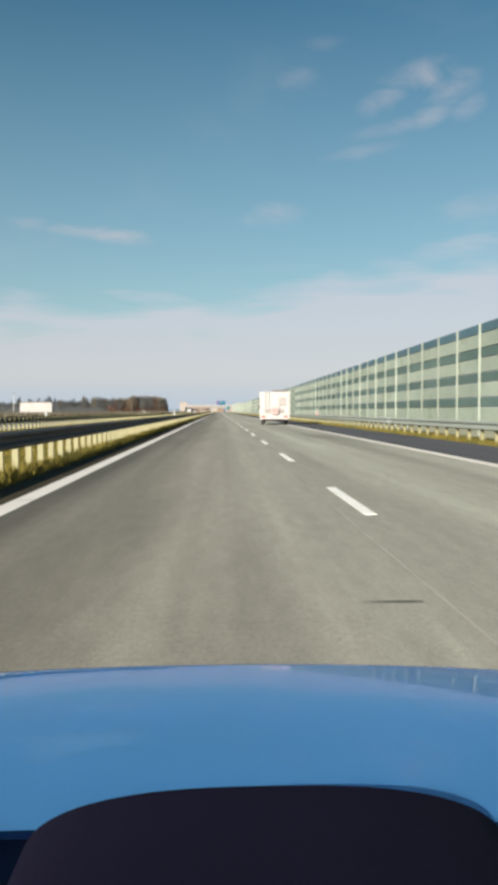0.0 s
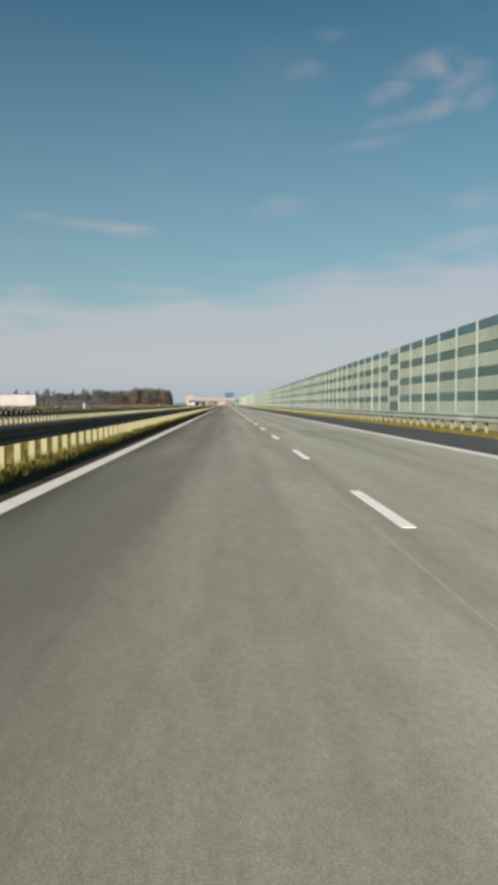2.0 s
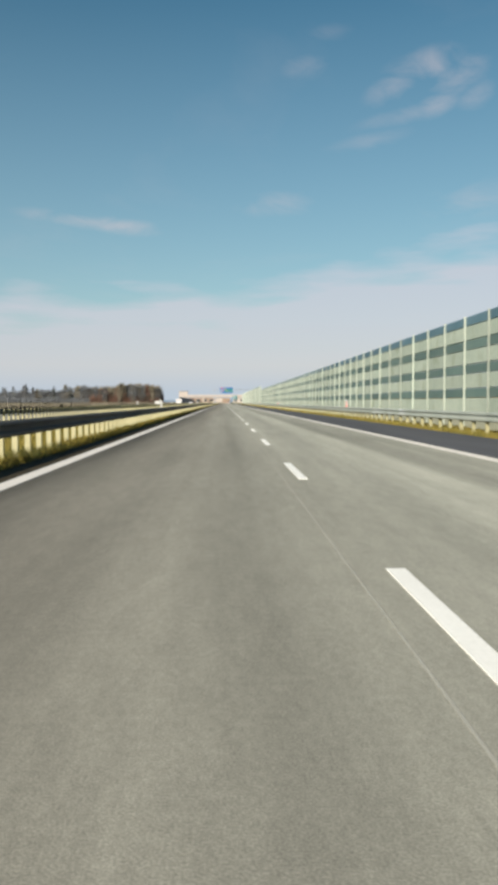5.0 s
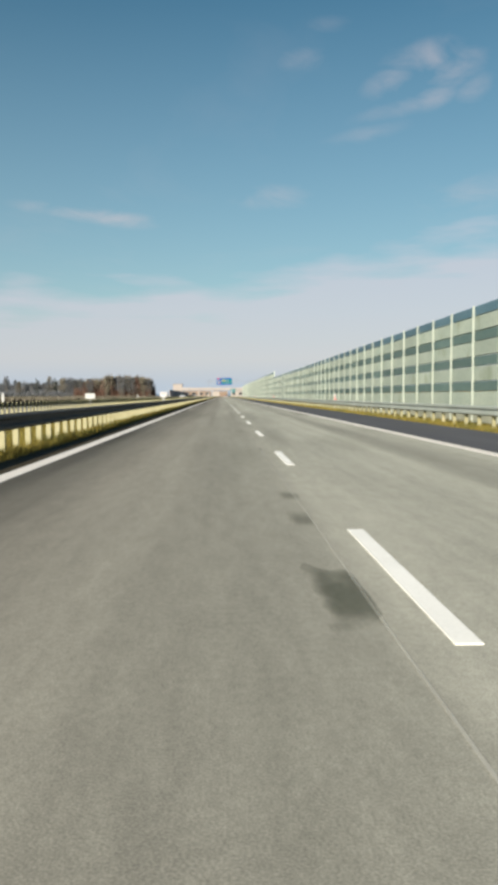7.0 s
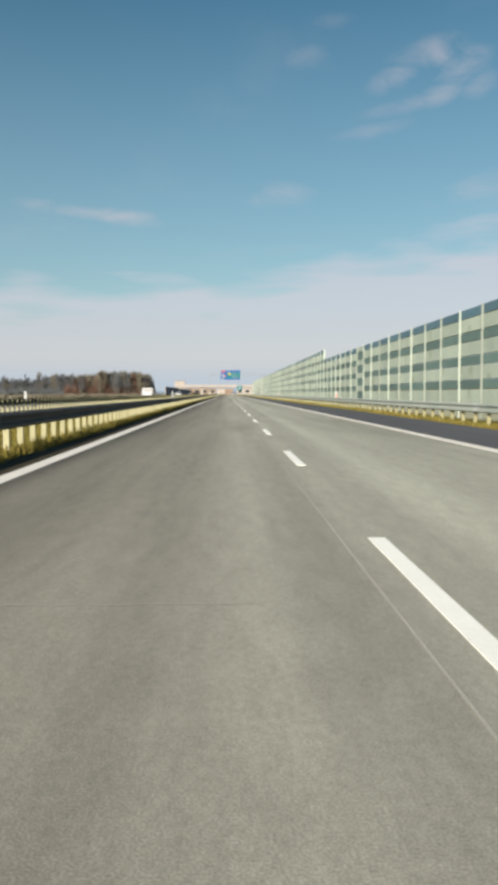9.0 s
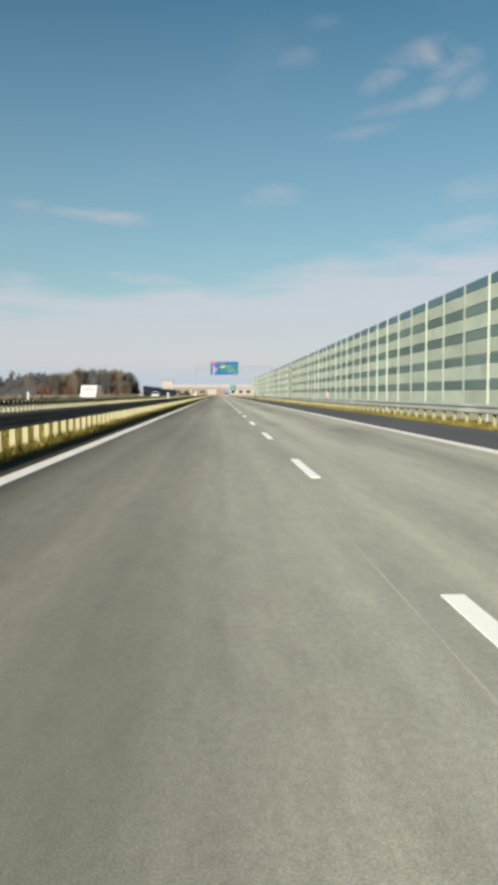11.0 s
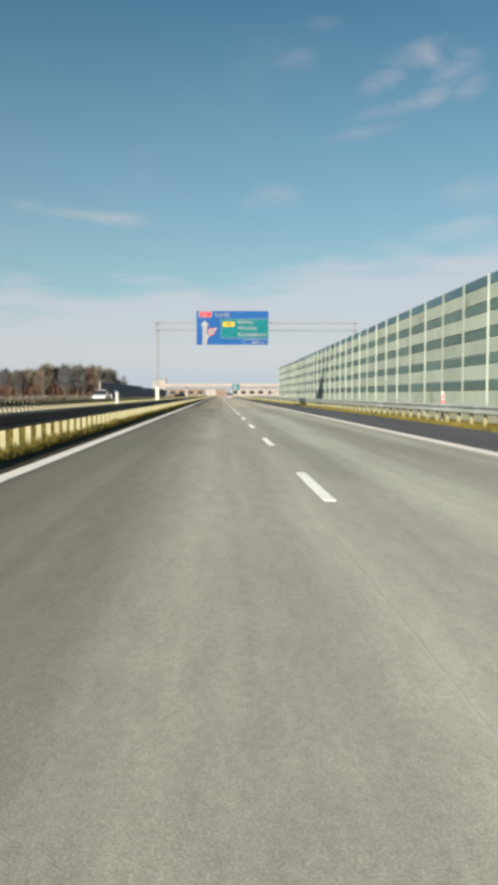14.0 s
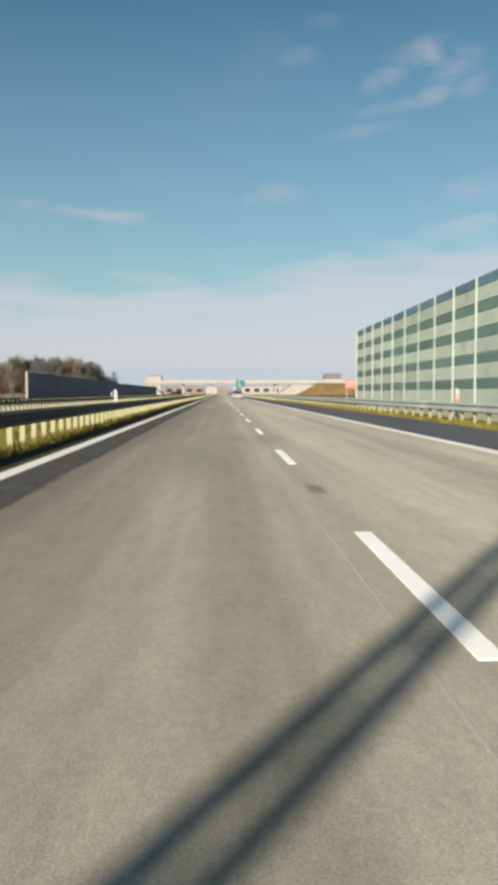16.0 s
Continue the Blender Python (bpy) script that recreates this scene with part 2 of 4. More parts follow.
def worn(name, c1, c2, cover, fade, scale, wide=1.0):
    """A stain worn into the asphalt: ragged and thinning out towards its edges."""
    m = material(name, c1, c2, 0.85, fine=60, coarse=2.0, bump=0.2, depth=0.004, spec=0.25)
    t = m.node_tree
    n = t.nodes
    co = n.new("ShaderNodeTexCoord")
    sp = n.new("ShaderNodeSeparateXYZ")
    t.links.new(co.outputs["Generated"], sp.inputs[0])
    geo = n.new("ShaderNodeNewGeometry")
    mp = n.new("ShaderNodeMapping")
    mp.inputs["Scale"].default_value = (1.0, 0.4, 1.0)
    t.links.new(geo.outputs["Position"], mp.inputs[0])
    tx = n.new("ShaderNodeTexNoise")
    tx.inputs["Scale"].default_value, tx.inputs["Detail"].default_value = scale, 6
    t.links.new(mp.outputs[0], tx.inputs["Vector"])
    amount = None
    for axis, sides in ((0, fade[0]), (1, fade[1])):
        for flip, width in enumerate(sides):
            if width <= 0:
                continue
            r = n.new("ShaderNodeMapRange")
            r.interpolation_type = "SMOOTHSTEP"
            r.inputs[1].default_value, r.inputs[2].default_value = (0.0, width) if not flip else (1.0, 1.0 - width)
            t.links.new(sp.outputs[axis], r.inputs[0])
            if amount is None:
                amount = r.outputs[0]
            else:
                mu = n.new("ShaderNodeMath")
                mu.operation = "MULTIPLY"
                t.links.new(amount, mu.inputs[0])
                t.links.new(r.outputs[0], mu.inputs[1])
                amount = mu.outputs[0]
    ad = n.new("ShaderNodeMath")
    ad.operation = "MULTIPLY_ADD"
    ad.inputs[1].default_value = 1.5 * wide
    t.links.new(tx.outputs[0], ad.inputs[0])
    if amount is not None:
        t.links.new(amount, ad.inputs[2])
    rg = n.new("ShaderNodeMapRange")
    rg.inputs[1].default_value, rg.inputs[2].default_value, rg.inputs[4].default_value = 0.75, 1.75, cover
    t.links.new(ad.outputs[0], rg.inputs[0])
    t.links.new(rg.outputs[0], n["Principled BSDF"].inputs["Alpha"])
    return m


ASPHALT = paving("asphalt", (0.230, 0.218, 0.185), (0.350, 0.350, 0.301))
ASPHALT_DARK = material("dark_asphalt", (0.054, 0.057, 0.068), (0.084, 0.087, 0.100), 0.9, fine=50, coarse=0.7, bump=0.3,
                        streak=(1.0, 0.1, 1.0), depth=0.006, spec=0.25)
TARFAINT = worn("faded_tar", (0.105, 0.112, 0.088), (0.160, 0.164, 0.135), 0.34, ((0.45, 0.15), (0.4, 0.4)), 5.0)
TAR = worn("tar", (0.072, 0.082, 0.060), (0.125, 0.132, 0.102), 0.58, ((0.35, 0.12), (0.3, 0.3)), 7.0)
DARKPAVE = worn("darker_asphalt", (0.050, 0.047, 0.042), (0.085, 0.080, 0.070), 0.9, ((0, 0.34), (0.04, 0.0)), 3.5)
DARKEDGE = material("dark_edge", (0.030, 0.026, 0.018), (0.060, 0.050, 0.030), 0.95, fine=25, coarse=1.5, bump=0.8, depth=0.03, spec=0.1)
JOINT = worn("joint_sealant", (0.50, 0.49, 0.44), (0.60, 0.59, 0.53), 0.50, ((0, 0), (0, 0)), 1.1, 1.75)
CRACK = material("crack_sealant", (0.30, 0.293, 0.258), (0.36, 0.352, 0.312), 0.8, fine=20, coarse=3.0)
PAINT = material("road_paint", (0.88, 0.875, 0.84), (0.78, 0.775, 0.74), 0.6, fine=45, coarse=1.2, bump=0.2,
                 stain=((0.42, 0.41, 0.38), 2.2, 0.66), depth=0.004)
EDGEPAINT = material("worn_edge_paint", (0.74, 0.705, 0.665), (0.64, 0.61, 0.575), 0.65, fine=40, coarse=0.8, bump=0.2,
                     stain=((0.40, 0.38, 0.35), 1.8, 0.64), depth=0.004)
GRASS = material("dry_grass", (0.138, 0.108, 0.022), (0.215, 0.172, 0.042), 0.95, fine=9, coarse=0.35, bump=0.8,
                 stain=((0.07, 0.085, 0.022), 0.5, 0.52), depth=0.05, spec=0.1)
FIELD = material("field", (0.10, 0.085, 0.04), (0.17, 0.14, 0.06), 0.95, fine=1.2, coarse=0.02, bump=0.4,
                 stain=((0.06, 0.08, 0.025), 0.012, 0.52), depth=0.1, spec=0.1)
BLADE = material("grass_blades", (0.132, 0.106, 0.024), (0.205, 0.170, 0.044), 0.9, fine=14, coarse=0.8, bump=0,
                 stain=((0.085, 0.088, 0.028), 0.7, 0.5), spec=0.1)
BANK = material("embankment_soil", (0.16, 0.105, 0.045), (0.24, 0.165, 0.07), 0.95, fine=2, coarse=0.12, bump=0.6,
                stain=((0.10, 0.09, 0.035), 0.2, 0.55), depth=0.08, spec=0.1)
STEEL = material("galvanised_steel", (0.40, 0.41, 0.41), (0.50, 0.50, 0.49), 0.55, 0.25, fine=25, coarse=1.2, bump=0.08,
                 stain=((0.30, 0.29, 0.26), 1.4, 0.66))
# galvanised steel darkened in colour for the side turned from the sun
SHADESTEEL = material("shaded_steel", (0.060, 0.060, 0.064), (0.095, 0.093, 0.092), 0.7, 0.2, fine=25, coarse=1.2, bump=0.08,
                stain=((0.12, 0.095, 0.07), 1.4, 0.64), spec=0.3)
POST = material("post_steel", (0.262, 0.250, 0.140), (0.318, 0.302, 0.180), 0.6, 0.1, fine=20, coarse=2, bump=0.06,
                stain=((0.40, 0.36, 0.22), 3.0, 0.64))
RAILGREY = material("dull_galvanised_steel", (0.25, 0.285, 0.26), (0.345, 0.375, 0.345), 0.6, 0.15, fine=18, coarse=0.6, bump=0.08,
                    stain=((0.44, 0.47, 0.47), 0.35, 0.60))
GREY = material("grey_painted_steel", (0.21, 0.22, 0.225), (0.28, 0.285, 0.29), 0.6, 0.1, fine=20, coarse=1.0, bump=0.05)
LEGS = material("weathered_galvanised_leg", (0.215, 0.24, 0.262), (0.285, 0.31, 0.33), 0.6, 0.1, fine=20, coarse=1.0, bump=0.05)
PALE = material("pale_panel", (0.240, 0.292, 0.252), (0.325, 0.370, 0.318), 0.85, fine=9, coarse=0.45, bump=0.5, vary=0.09,
                stain=((0.215, 0.255, 0.195), 0.8, 0.58), depth=0.02, spec=0.2)
DEEP = material("dark_panel", (0.066, 0.112, 0.106), (0.100, 0.150, 0.138), 0.6, fine=9, coarse=0.5, bump=0.4, vary=0.16,
                depth=0.02, spec=0.3)
TOPDEEP = material("dark_top_panel", (0.050, 0.106, 0.140), (0.075, 0.138, 0.175), 0.55, fine=9, coarse=0.5, bump=0.4, vary=0.12,
                   depth=0.02, spec=0.35)
BARPOST = material("barrier_post", (0.285, 0.325, 0.29), (0.37, 0.41, 0.36), 0.6, 0.1, fine=12, coarse=0.8, bump=0.05, vary=0.30)
SHADEWALL = material("grey_blue_panel", (0.052, 0.072, 0.112), (0.080, 0.100, 0.142), 0.7, fine=8, coarse=0.3, bump=0.3, vary=0.1)
CONCRETE = material("concrete", (0.50, 0.49, 0.45), (0.62, 0.60, 0.55), 0.85, fine=8, coarse=0.6, bump=0.2,
                    stain=((0.36, 0.35, 0.31), 0.8, 0.62))
FOOTWALL = material("mossy_concrete", (0.20, 0.215, 0.165), (0.27, 0.28, 0.22), 0.9, fine=8, coarse=0.7, bump=0.2)
CREAM = material("cream_concrete", (0.30, 0.27, 0.25), (0.36, 0.325, 0.30), 0.85, fine=3, coarse=0.15, bump=0.1)
BLUE = material("sign_blue", (0.008, 0.070, 0.238), (0.012, 0.082, 0.265), 0.5, fine=6, coarse=0.7, bump=0, spec=0.15)
GREEN = material("sign_green", (0.003, 0.122, 0.143), (0.005, 0.140, 0.160), 0.5, fine=6, coarse=0.7, bump=0, spec=0.15)
RED = material("sign_red", (0.40, 0.012, 0.035), (0.45, 0.016, 0.045), 0.5, fine=6, coarse=0.7, bump=0)
FADED = material("faded_red", (0.50, 0.13, 0.13), (0.56, 0.18, 0.17), 0.6, fine=6, coarse=0.9, bump=0)
YELLOW = material("sign_yellow", (0.50, 0.36, 0.01), (0.55, 0.40, 0.015), 0.5, fine=6, coarse=0.7, bump=0)
WHITE = material("sign_white", (0.36, 0.375, 0.38), (0.43, 0.445, 0.445), 0.5, fine=6, coarse=0.7, bump=0)
FILM = material("aged_reflective_white", (0.25, 0.255, 0.255), (0.31, 0.315, 0.31), 0.5, fine=6, coarse=0.7, bump=0)
BLACK = material("black", (0.012, 0.012, 0.012), (0.02, 0.02, 0.02), 0.6, fine=20, coarse=2, bump=0.05)
VANWHITE = material("cream_white_paint", (0.445, 0.412, 0.412), (0.495, 0.458, 0.456), 0.35, fine=5, coarse=0.6, bump=0.02,
                    stain=((0.54, 0.50, 0.48), 1.3, 0.66), coat=0.3)
CARWHITE = material("white_car_paint", (0.50, 0.505, 0.52), (0.56, 0.565, 0.58), 0.3, fine=5, coarse=0.6, bump=0, coat=0.6)
CARSILVER = material("silver_car_paint", (0.30, 0.285, 0.295), (0.36, 0.345, 0.35), 0.3, 0.2, fine=5, coarse=0.6, bump=0, coat=0.6)
# pale grey painted in for the sky that the glass reflects
SKYGLASS = material("sky_tinted_glass", (0.34, 0.315, 0.31), (0.39, 0.365, 0.355), 0.15, fine=3, coarse=0.8, bump=0)
GLASS = material("dark_glass", (0.02, 0.025, 0.03), (0.03, 0.035, 0.042), 0.08, fine=3, coarse=0.5, bump=0)
LAMP = material("red_lamp_glass", (0.50, 0.015, 0.01), (0.60, 0.03, 0.02), 0.2, fine=8, coarse=2, bump=0)
AMBER = material("amber_lamp_glass", (0.65, 0.22, 0.02), (0.7, 0.26, 0.03), 0.2, fine=8, coarse=2, bump=0)
RUBBER = material("rubber", (0.015, 0.015, 0.016), (0.028, 0.028, 0.028), 0.85, fine=30, coarse=3, bump=0.1)
RIM = material("rim", (0.45, 0.45, 0.46), (0.55, 0.55, 0.56), 0.4, 0.7, fine=20, coarse=3, bump=0.02)
CARBLUE = material("blue_car_paint", (0.13, 0.46, 0.99), (0.14, 0.48, 1.0), 0.06, 0.20, fine=160, coarse=0.7, bump=0,
                   coat=1.0, spec=0.0)
CARBLUE.node_tree.nodes["Principled BSDF"].inputs["Coat Roughness"].default_value = 0.02
CARBLUE.node_tree.nodes["Principled BSDF"].inputs["Coat IOR"].default_value = 3.2
PLASTIC = material("dash_plastic", (0.005, 0.0045, 0.013), (0.007, 0.006, 0.017), 0.85, fine=160, coarse=4, bump=0.15,
                   depth=0.002, spec=0.06)
SEATCLOTH = material("seat_cloth", (0.03, 0.03, 0.045), (0.045, 0.045, 0.06), 0.95, fine=120, coarse=4, bump=0.2)
BARK = material("bark", (0.10, 0.086, 0.068), (0.16, 0.138, 0.108), 0.95, fine=6, coarse=0.5, bump=0.3, vary=0.2)
# bare twigs with the haze of distance mixed in as blue grey
HAZETWIG = material("hazed_twigs", (0.092, 0.100, 0.112), (0.140, 0.150, 0.164), 0.95, fine=1.5, coarse=0.12, bump=0, vary=0.3,
                spec=0.1)
RUST = material("russet_twigs", (0.135, 0.078, 0.060), (0.190, 0.118, 0.090), 0.95, fine=1.5, coarse=0.12, bump=0, vary=0.25,
                spec=0.1)
OLIVE = material("olive_twigs", (0.122, 0.110, 0.084), (0.186, 0.170, 0.132), 0.95, fine=1.5, coarse=0.12, bump=0, vary=0.3,
                 spec=0.1)
NEEDLE = material("needles", (0.028, 0.042, 0.028), (0.05, 0.068, 0.042), 0.95, fine=1.5, coarse=0.2, bump=0, vary=0.25,
                  spec=0.1)
PLASTER = material("white_plaster", (0.38, 0.365, 0.365), (0.47, 0.45, 0.45), 0.9, fine=3, coarse=0.2, bump=0.1)
ROOF = material("grey_roof", (0.13, 0.12, 0.12), (0.19, 0.18, 0.175), 0.8, fine=4, coarse=0.3, bump=0.2)
# brown that stands in for the shade below the overpass deck
UNDERBRIDGE = material("underbridge_shade", (0.16, 0.115, 0.085), (0.26, 0.195, 0.15), 0.9, fine=1.2, coarse=0.09, bump=0.1)
HILL = material("hazed_hills", (0.20, 0.27, 0.36), (0.25, 0.32, 0.41), 1.0, fine=0.01, coarse=0.002, bump=0, spec=0.0)


# ---------------------------------------------------------------- builders
def mesh_of(name, bm, mat, smooth=False):
    me = bpy.data.meshes.new(name)
    bm.to_mesh(me)
    bm.free()
    me.materials.append(mat)
    if smooth:
        for p in me.polygons:
            p.use_smooth = True
    return me


def part(name, bm, mat, parent, label="", smooth=False):
    """Links a bmesh, or a ready mesh, as one mesh object under a thing or part."""
    me = bm if isinstance(bm, bpy.types.Mesh) else mesh_of(name, bm, mat, smooth)
    ob = new(name, me)
    ob.parent = parent
    if label:
        ob["label"] = label
    return ob


def thing(name, label, category, at=(0, 0, 0), group="", turn=0.0):
    ob = new(name)
    ob.matrix_basis = pose(*at, 0, 0, turn)
    return tagged(ob, label, category, group)


def box(bm, x0, x1, y0, y1, z0, z1, bevel=0.0):
    """Adds a block, bevelled if asked, and returns its vertices."""
    r = bmesh.ops.create_cube(bm, size=1.0)
    vs = r["verts"]
    for v in vs:
        v.co = Vector(((x0 + x1) / 2 + v.co.x * (x1 - x0), (y0 + y1) / 2 + v.co.y * (y1 - y0), (z0 + z1) / 2 + v.co.z * (z1 - z0)))
    if bevel:
        es = {e for v in vs for e in v.link_edges}
        bmesh.ops.bevel(bm, geom=list(es), offset=bevel, segments=2, affect="EDGES", profile=0.6)
    return vs


def block(x0, x1, y0, y1, z0, z1, bevel=0.0):
    bm = bmesh.new()
    box(bm, x0, x1, y0, y1, z0, z1, bevel)
    return bm


def tube(bm, a, b, r, seg=8, r2=None):
    a, b = Vector(a), Vector(b)
    q = (b - a).to_track_quat("Z", "Y").to_matrix().to_4x4()
    m = Matrix.Translation((a + b) / 2) @ q
    bmesh.ops.create_cone(bm, cap_ends=True, segments=seg, radius1=r, radius2=r if r2 is None else r2, depth=(b - a).length, matrix=m)


def rod(a, b, r, seg=8, r2=None):
    bm = bmesh.new()
    tube(bm, a, b, r, seg, r2)
    return bm


def extruded(profile, y0, y1):
    """A closed x-z outline drawn out along y."""
    bm = bmesh.new()
    a = [bm.verts.new((x, y0, z)) for x, z in profile]
    b = [bm.verts.new((x, y1, z)) for x, z in profile]
    n = len(profile)
    for i in range(n):
        bm.faces.new((a[i], a[(i + 1) % n], b[(i + 1) % n], b[i]))
    bm.faces.new(a[::-1])
    bm.faces.new(b)
    bmesh.ops.recalc_face_normals(bm, faces=bm.faces)
    return bm


def side_extruded(profile, x0, x1, bevel=0.0):
    """A closed y-z outline drawn out along x."""
    bm = bmesh.new()
    a = [bm.verts.new((x0, y, z)) for y, z in profile]
    b = [bm.verts.new((x1, y, z)) for y, z in profile]
    n = len(profile)
    for i in range(n):
        bm.faces.new((a[i], a[(i + 1) % n], b[(i + 1) % n], b[i]))
    bm.faces.new(a[::-1])
    bm.faces.new(b)
    bmesh.ops.recalc_face_normals(bm, faces=bm.faces)
    if bevel:
        bmesh.ops.bevel(bm, geom=bm.edges[:], offset=bevel, segments=2, affect="EDGES", profile=0.6)
    return bm


def setting(name, bm, mat, label, category, smooth=False):
    return tagged(new(name, mesh_of(name, bm, mat, smooth)), label, category, kind="structure")


# ---------------------------------------------------------------- setting
START, END, FAR = -40.0, 660.0, 1500.0
bm = bmesh.new()
xs = [-6000, -1200, -300, -60, -20, 0, 20, 60, 300, 1200, 6000]
ys = [-1500, -300, -60, 0, 300, 700, 1100, 1800, 4000, 7000]
grid = [[bm.verts.new((x, y, -0.06)) for y in ys] for x in xs]
for i in range(len(xs) - 1):
    for j in range(len(ys) - 1):
        bm.faces.new((grid[i][j], grid[i + 1][j], grid[i + 1][j + 1], grid[i][j + 1]))
setting("ground", bm, FIELD, "flat open fields of dry winter grass", "ground")

road = setting("road", block(-4.10, 3.90, START, FAR, -0.40, 0.0), ASPHALT, "worn grey asphalt carriageway with two lanes", "road")
setting("hard_shoulder", block(3.904, 6.50, START, FAR, -0.40, -0.004), ASPHALT_DARK, "dark asphalt hard shoulder beside the lanes", "road")
setting("road_opposite", block(-25.2, -13.7, START, FAR, -0.40, -0.01), ASPHALT, "worn grey asphalt of the opposite carriageway", "road")
setting("median", block(-13.696, -4.104, START, FAR, -0.30, -0.012), GRASS, "dry yellow grass strip between the carriageways", "verge")
setting("verge_right", block(6.504, 13.0, START, FAR, -0.30, -0.03), GRASS, "dry yellow grass verge under the noise barrier", "verge")
setting("verge_left", block(-40.0, -25.204, START, FAR, -0.30, -0.03), GRASS, "dry grass verge beyond the opposite carriageway", "verge")

setting("edge_strip", block(-4.44, -3.90, START, FAR, -0.02, 0.004), DARKEDGE, "dark brown strip between the grass and the edge line", "soil")

# unbroken edge lines
setting("edge_line_left", block(-3.87, -3.63, START, FAR, -0.02, 0.006), EDGEPAINT, "white painted edge line along the median", "road marking")
setting("edge_line_right", block(3.60, 3.84, START, FAR, -0.02, 0.006), EDGEPAINT, "white painted edge line by the hard shoulder", "road marking")
setting("edge_line_opposite", block(-14.3, -14.1, START, FAR, -0.02, 0.0), EDGEPAINT, "white edge line of the opposite carriageway", "road marking")
bm = bmesh.new()
prev = None
for k in range(900):
    y = START + 1.2 * k
    x = -0.268 + 0.035 * noise.noise(Vector((y * 0.045, 4.4, 0))) + 0.012 * noise.noise(Vector((y * 0.3, 9.1, 0)))
    cur = (bm.verts.new((x - 0.008, y, 0.0035)), bm.verts.new((x + 0.008, y, 0.0035)))
    if prev:
        bm.faces.new((prev[0], prev[1], cur[1], cur[0]))
    prev = cur
setting("paving_joint", bm, JOINT, "pale sealed joint between the two paving strips", "road joint")

# far hills, the haze before them put into their flat blue
bm = bmesh.new()
prev = None
for i in range(61):
    x = -3300 + i * 110
    z = 16 + 18 * noise.noise(Vector((x * 0.0012, 3.1, 0))) + 9 * noise.noise(Vector((x * 0.005, 7.7, 0)))
    cur = (bm.verts.new((x, 4300, -5)), bm.verts.new((x, 4420, max(z, 8))), bm.verts.new((x, 4700, -5)))
    if prev:
        bm.faces.new((prev[0], cur[0], cur[1], prev[1]))
        bm.faces.new((prev[1], cur[1], cur[2], prev[2]))
    prev = cur
setting("backdrop", bm, HILL, "low hazy blue hills on the horizon", "hills", True)

# thin sealed cracks across the left lane
for y, x0, x1 in ((301.7, -2.6, -0.9),):
    bm = bmesh.new()
    low = [bm.verts.new((x0 + (x1 - x0) * k / 12, y + 0.03 * noise.noise(Vector((k * 0.7, y, 0))), 0.003)) for k in range(13)]
    top = [bm.verts.new((v.co.x, v.co.y + 0.014, 0.003)) for v in low]
    for k in range(12):
        bm.faces.new((low[k], low[k + 1], top[k + 1], top[k]))
    part("sealed_crack", bm, CRACK, road, "pale sealed crack across the lane")

# darker strip inside the left edge line, past the gantry
bm = bmesh.new()
prev = None
for k in range(125):
    y = 548.0 + 1.0 * k
    n = noise.noise(Vector((y * 0.9, 1.0, 0)))
    cur = (bm.verts.new((-3.60, y, 0.003)), bm.verts.new((-2.97 + 0.10 * n, y, 0.003)))
    if prev:
        bm.faces.new((prev[0], prev[1], cur[1], cur[0]))
    prev = cur
part("dark_strip", bm, DARKPAVE, road, "darker strip of asphalt along the edge line")

# tar patches beside the joint
TARS = [(232.7, -0.60, 0.38, 1.7), (235.2, -0.52, 0.30, 1.1), (236.8, -0.50, 0.30, 0.9), (218.2, -0.56, 0.34, 1.5), (216.4, -0.68, 0.42, 1.2), (251.6, -0.72, 0.36, 0.50), (141.5, -0.60, 0.30, 3.0),
        (147.0, -0.58, 0.32, 2.4), (118.4, -0.56, 0.28, 0.6), (555.5, -0.20, 0.28, 1.5), (4.58, -0.80, 0.46, 0.09)]
for y, x, w, l in TARS:
    bm = bmesh.new()
    ring = []
    for i in range(40):
        a = i * math.tau / 40
        k = 0.80 + 0.30 * noise.noise(Vector((y, math.cos(a) * 1.5, math.sin(a) * 1.5))) + 0.07 * noise.noise(Vector((y, math.cos(a) * 5, math.sin(a) * 5)))
        ring.append(bm.verts.new((x + w / 2 + w / 2 * k * math.copysign(abs(math.cos(a)) ** 0.6, math.cos(a)), y + l / 2 * k * math.copysign(abs(math.sin(a)) ** 0.6, math.sin(a)), 0.003)))
    bm.faces.new(ring)
    part("tar_patch", bm, TAR if y in (4.58, 232.7) else TARFAINT, road, "dark worn patch in the asphalt")

# ---------------------------------------------------------------- noise barrier
XB, BAY = 8.9, 3.0
STEP_Y, END_Y = 378.7, 604.9
ROW_D, ROW_L = 0.39, 0.58


def panel_mesh(name, h, mat, ribs):
    """A barrier cassette one bay long with shallow lengthwise ribs on the road side."""
    y0, y1 = 0.045, BAY - 0.045
    prof = [(0.06, 0.006)]
    for i in range(ribs):
        a = 0.006 + (h - 0.012) * i / ribs
        b = 0.006 + (h - 0.012) * (i + 1) / ribs
        prof += [(-0.05, a + 0.012), (-0.05, b - 0.022), (-0.043, b - 0.012)]
    prof += [(0.06, h - 0.006)]
    return mesh_of(name, extruded(prof, y0, y1), mat)


PANEL_D = panel_mesh("dark_panel", ROW_D, DEEP, 3)
PANEL_T = panel_mesh("dark_top_panel", ROW_D, TOPDEEP, 3)
PANEL_L = panel_mesh("pale_panel", ROW_L, PALE, 4)
PANEL_DP = panel_mesh("pale_narrow_panel", ROW_D, PALE, 3)
PANEL_LD = panel_mesh("dark_wide_panel", ROW_L, DEEP, 4)
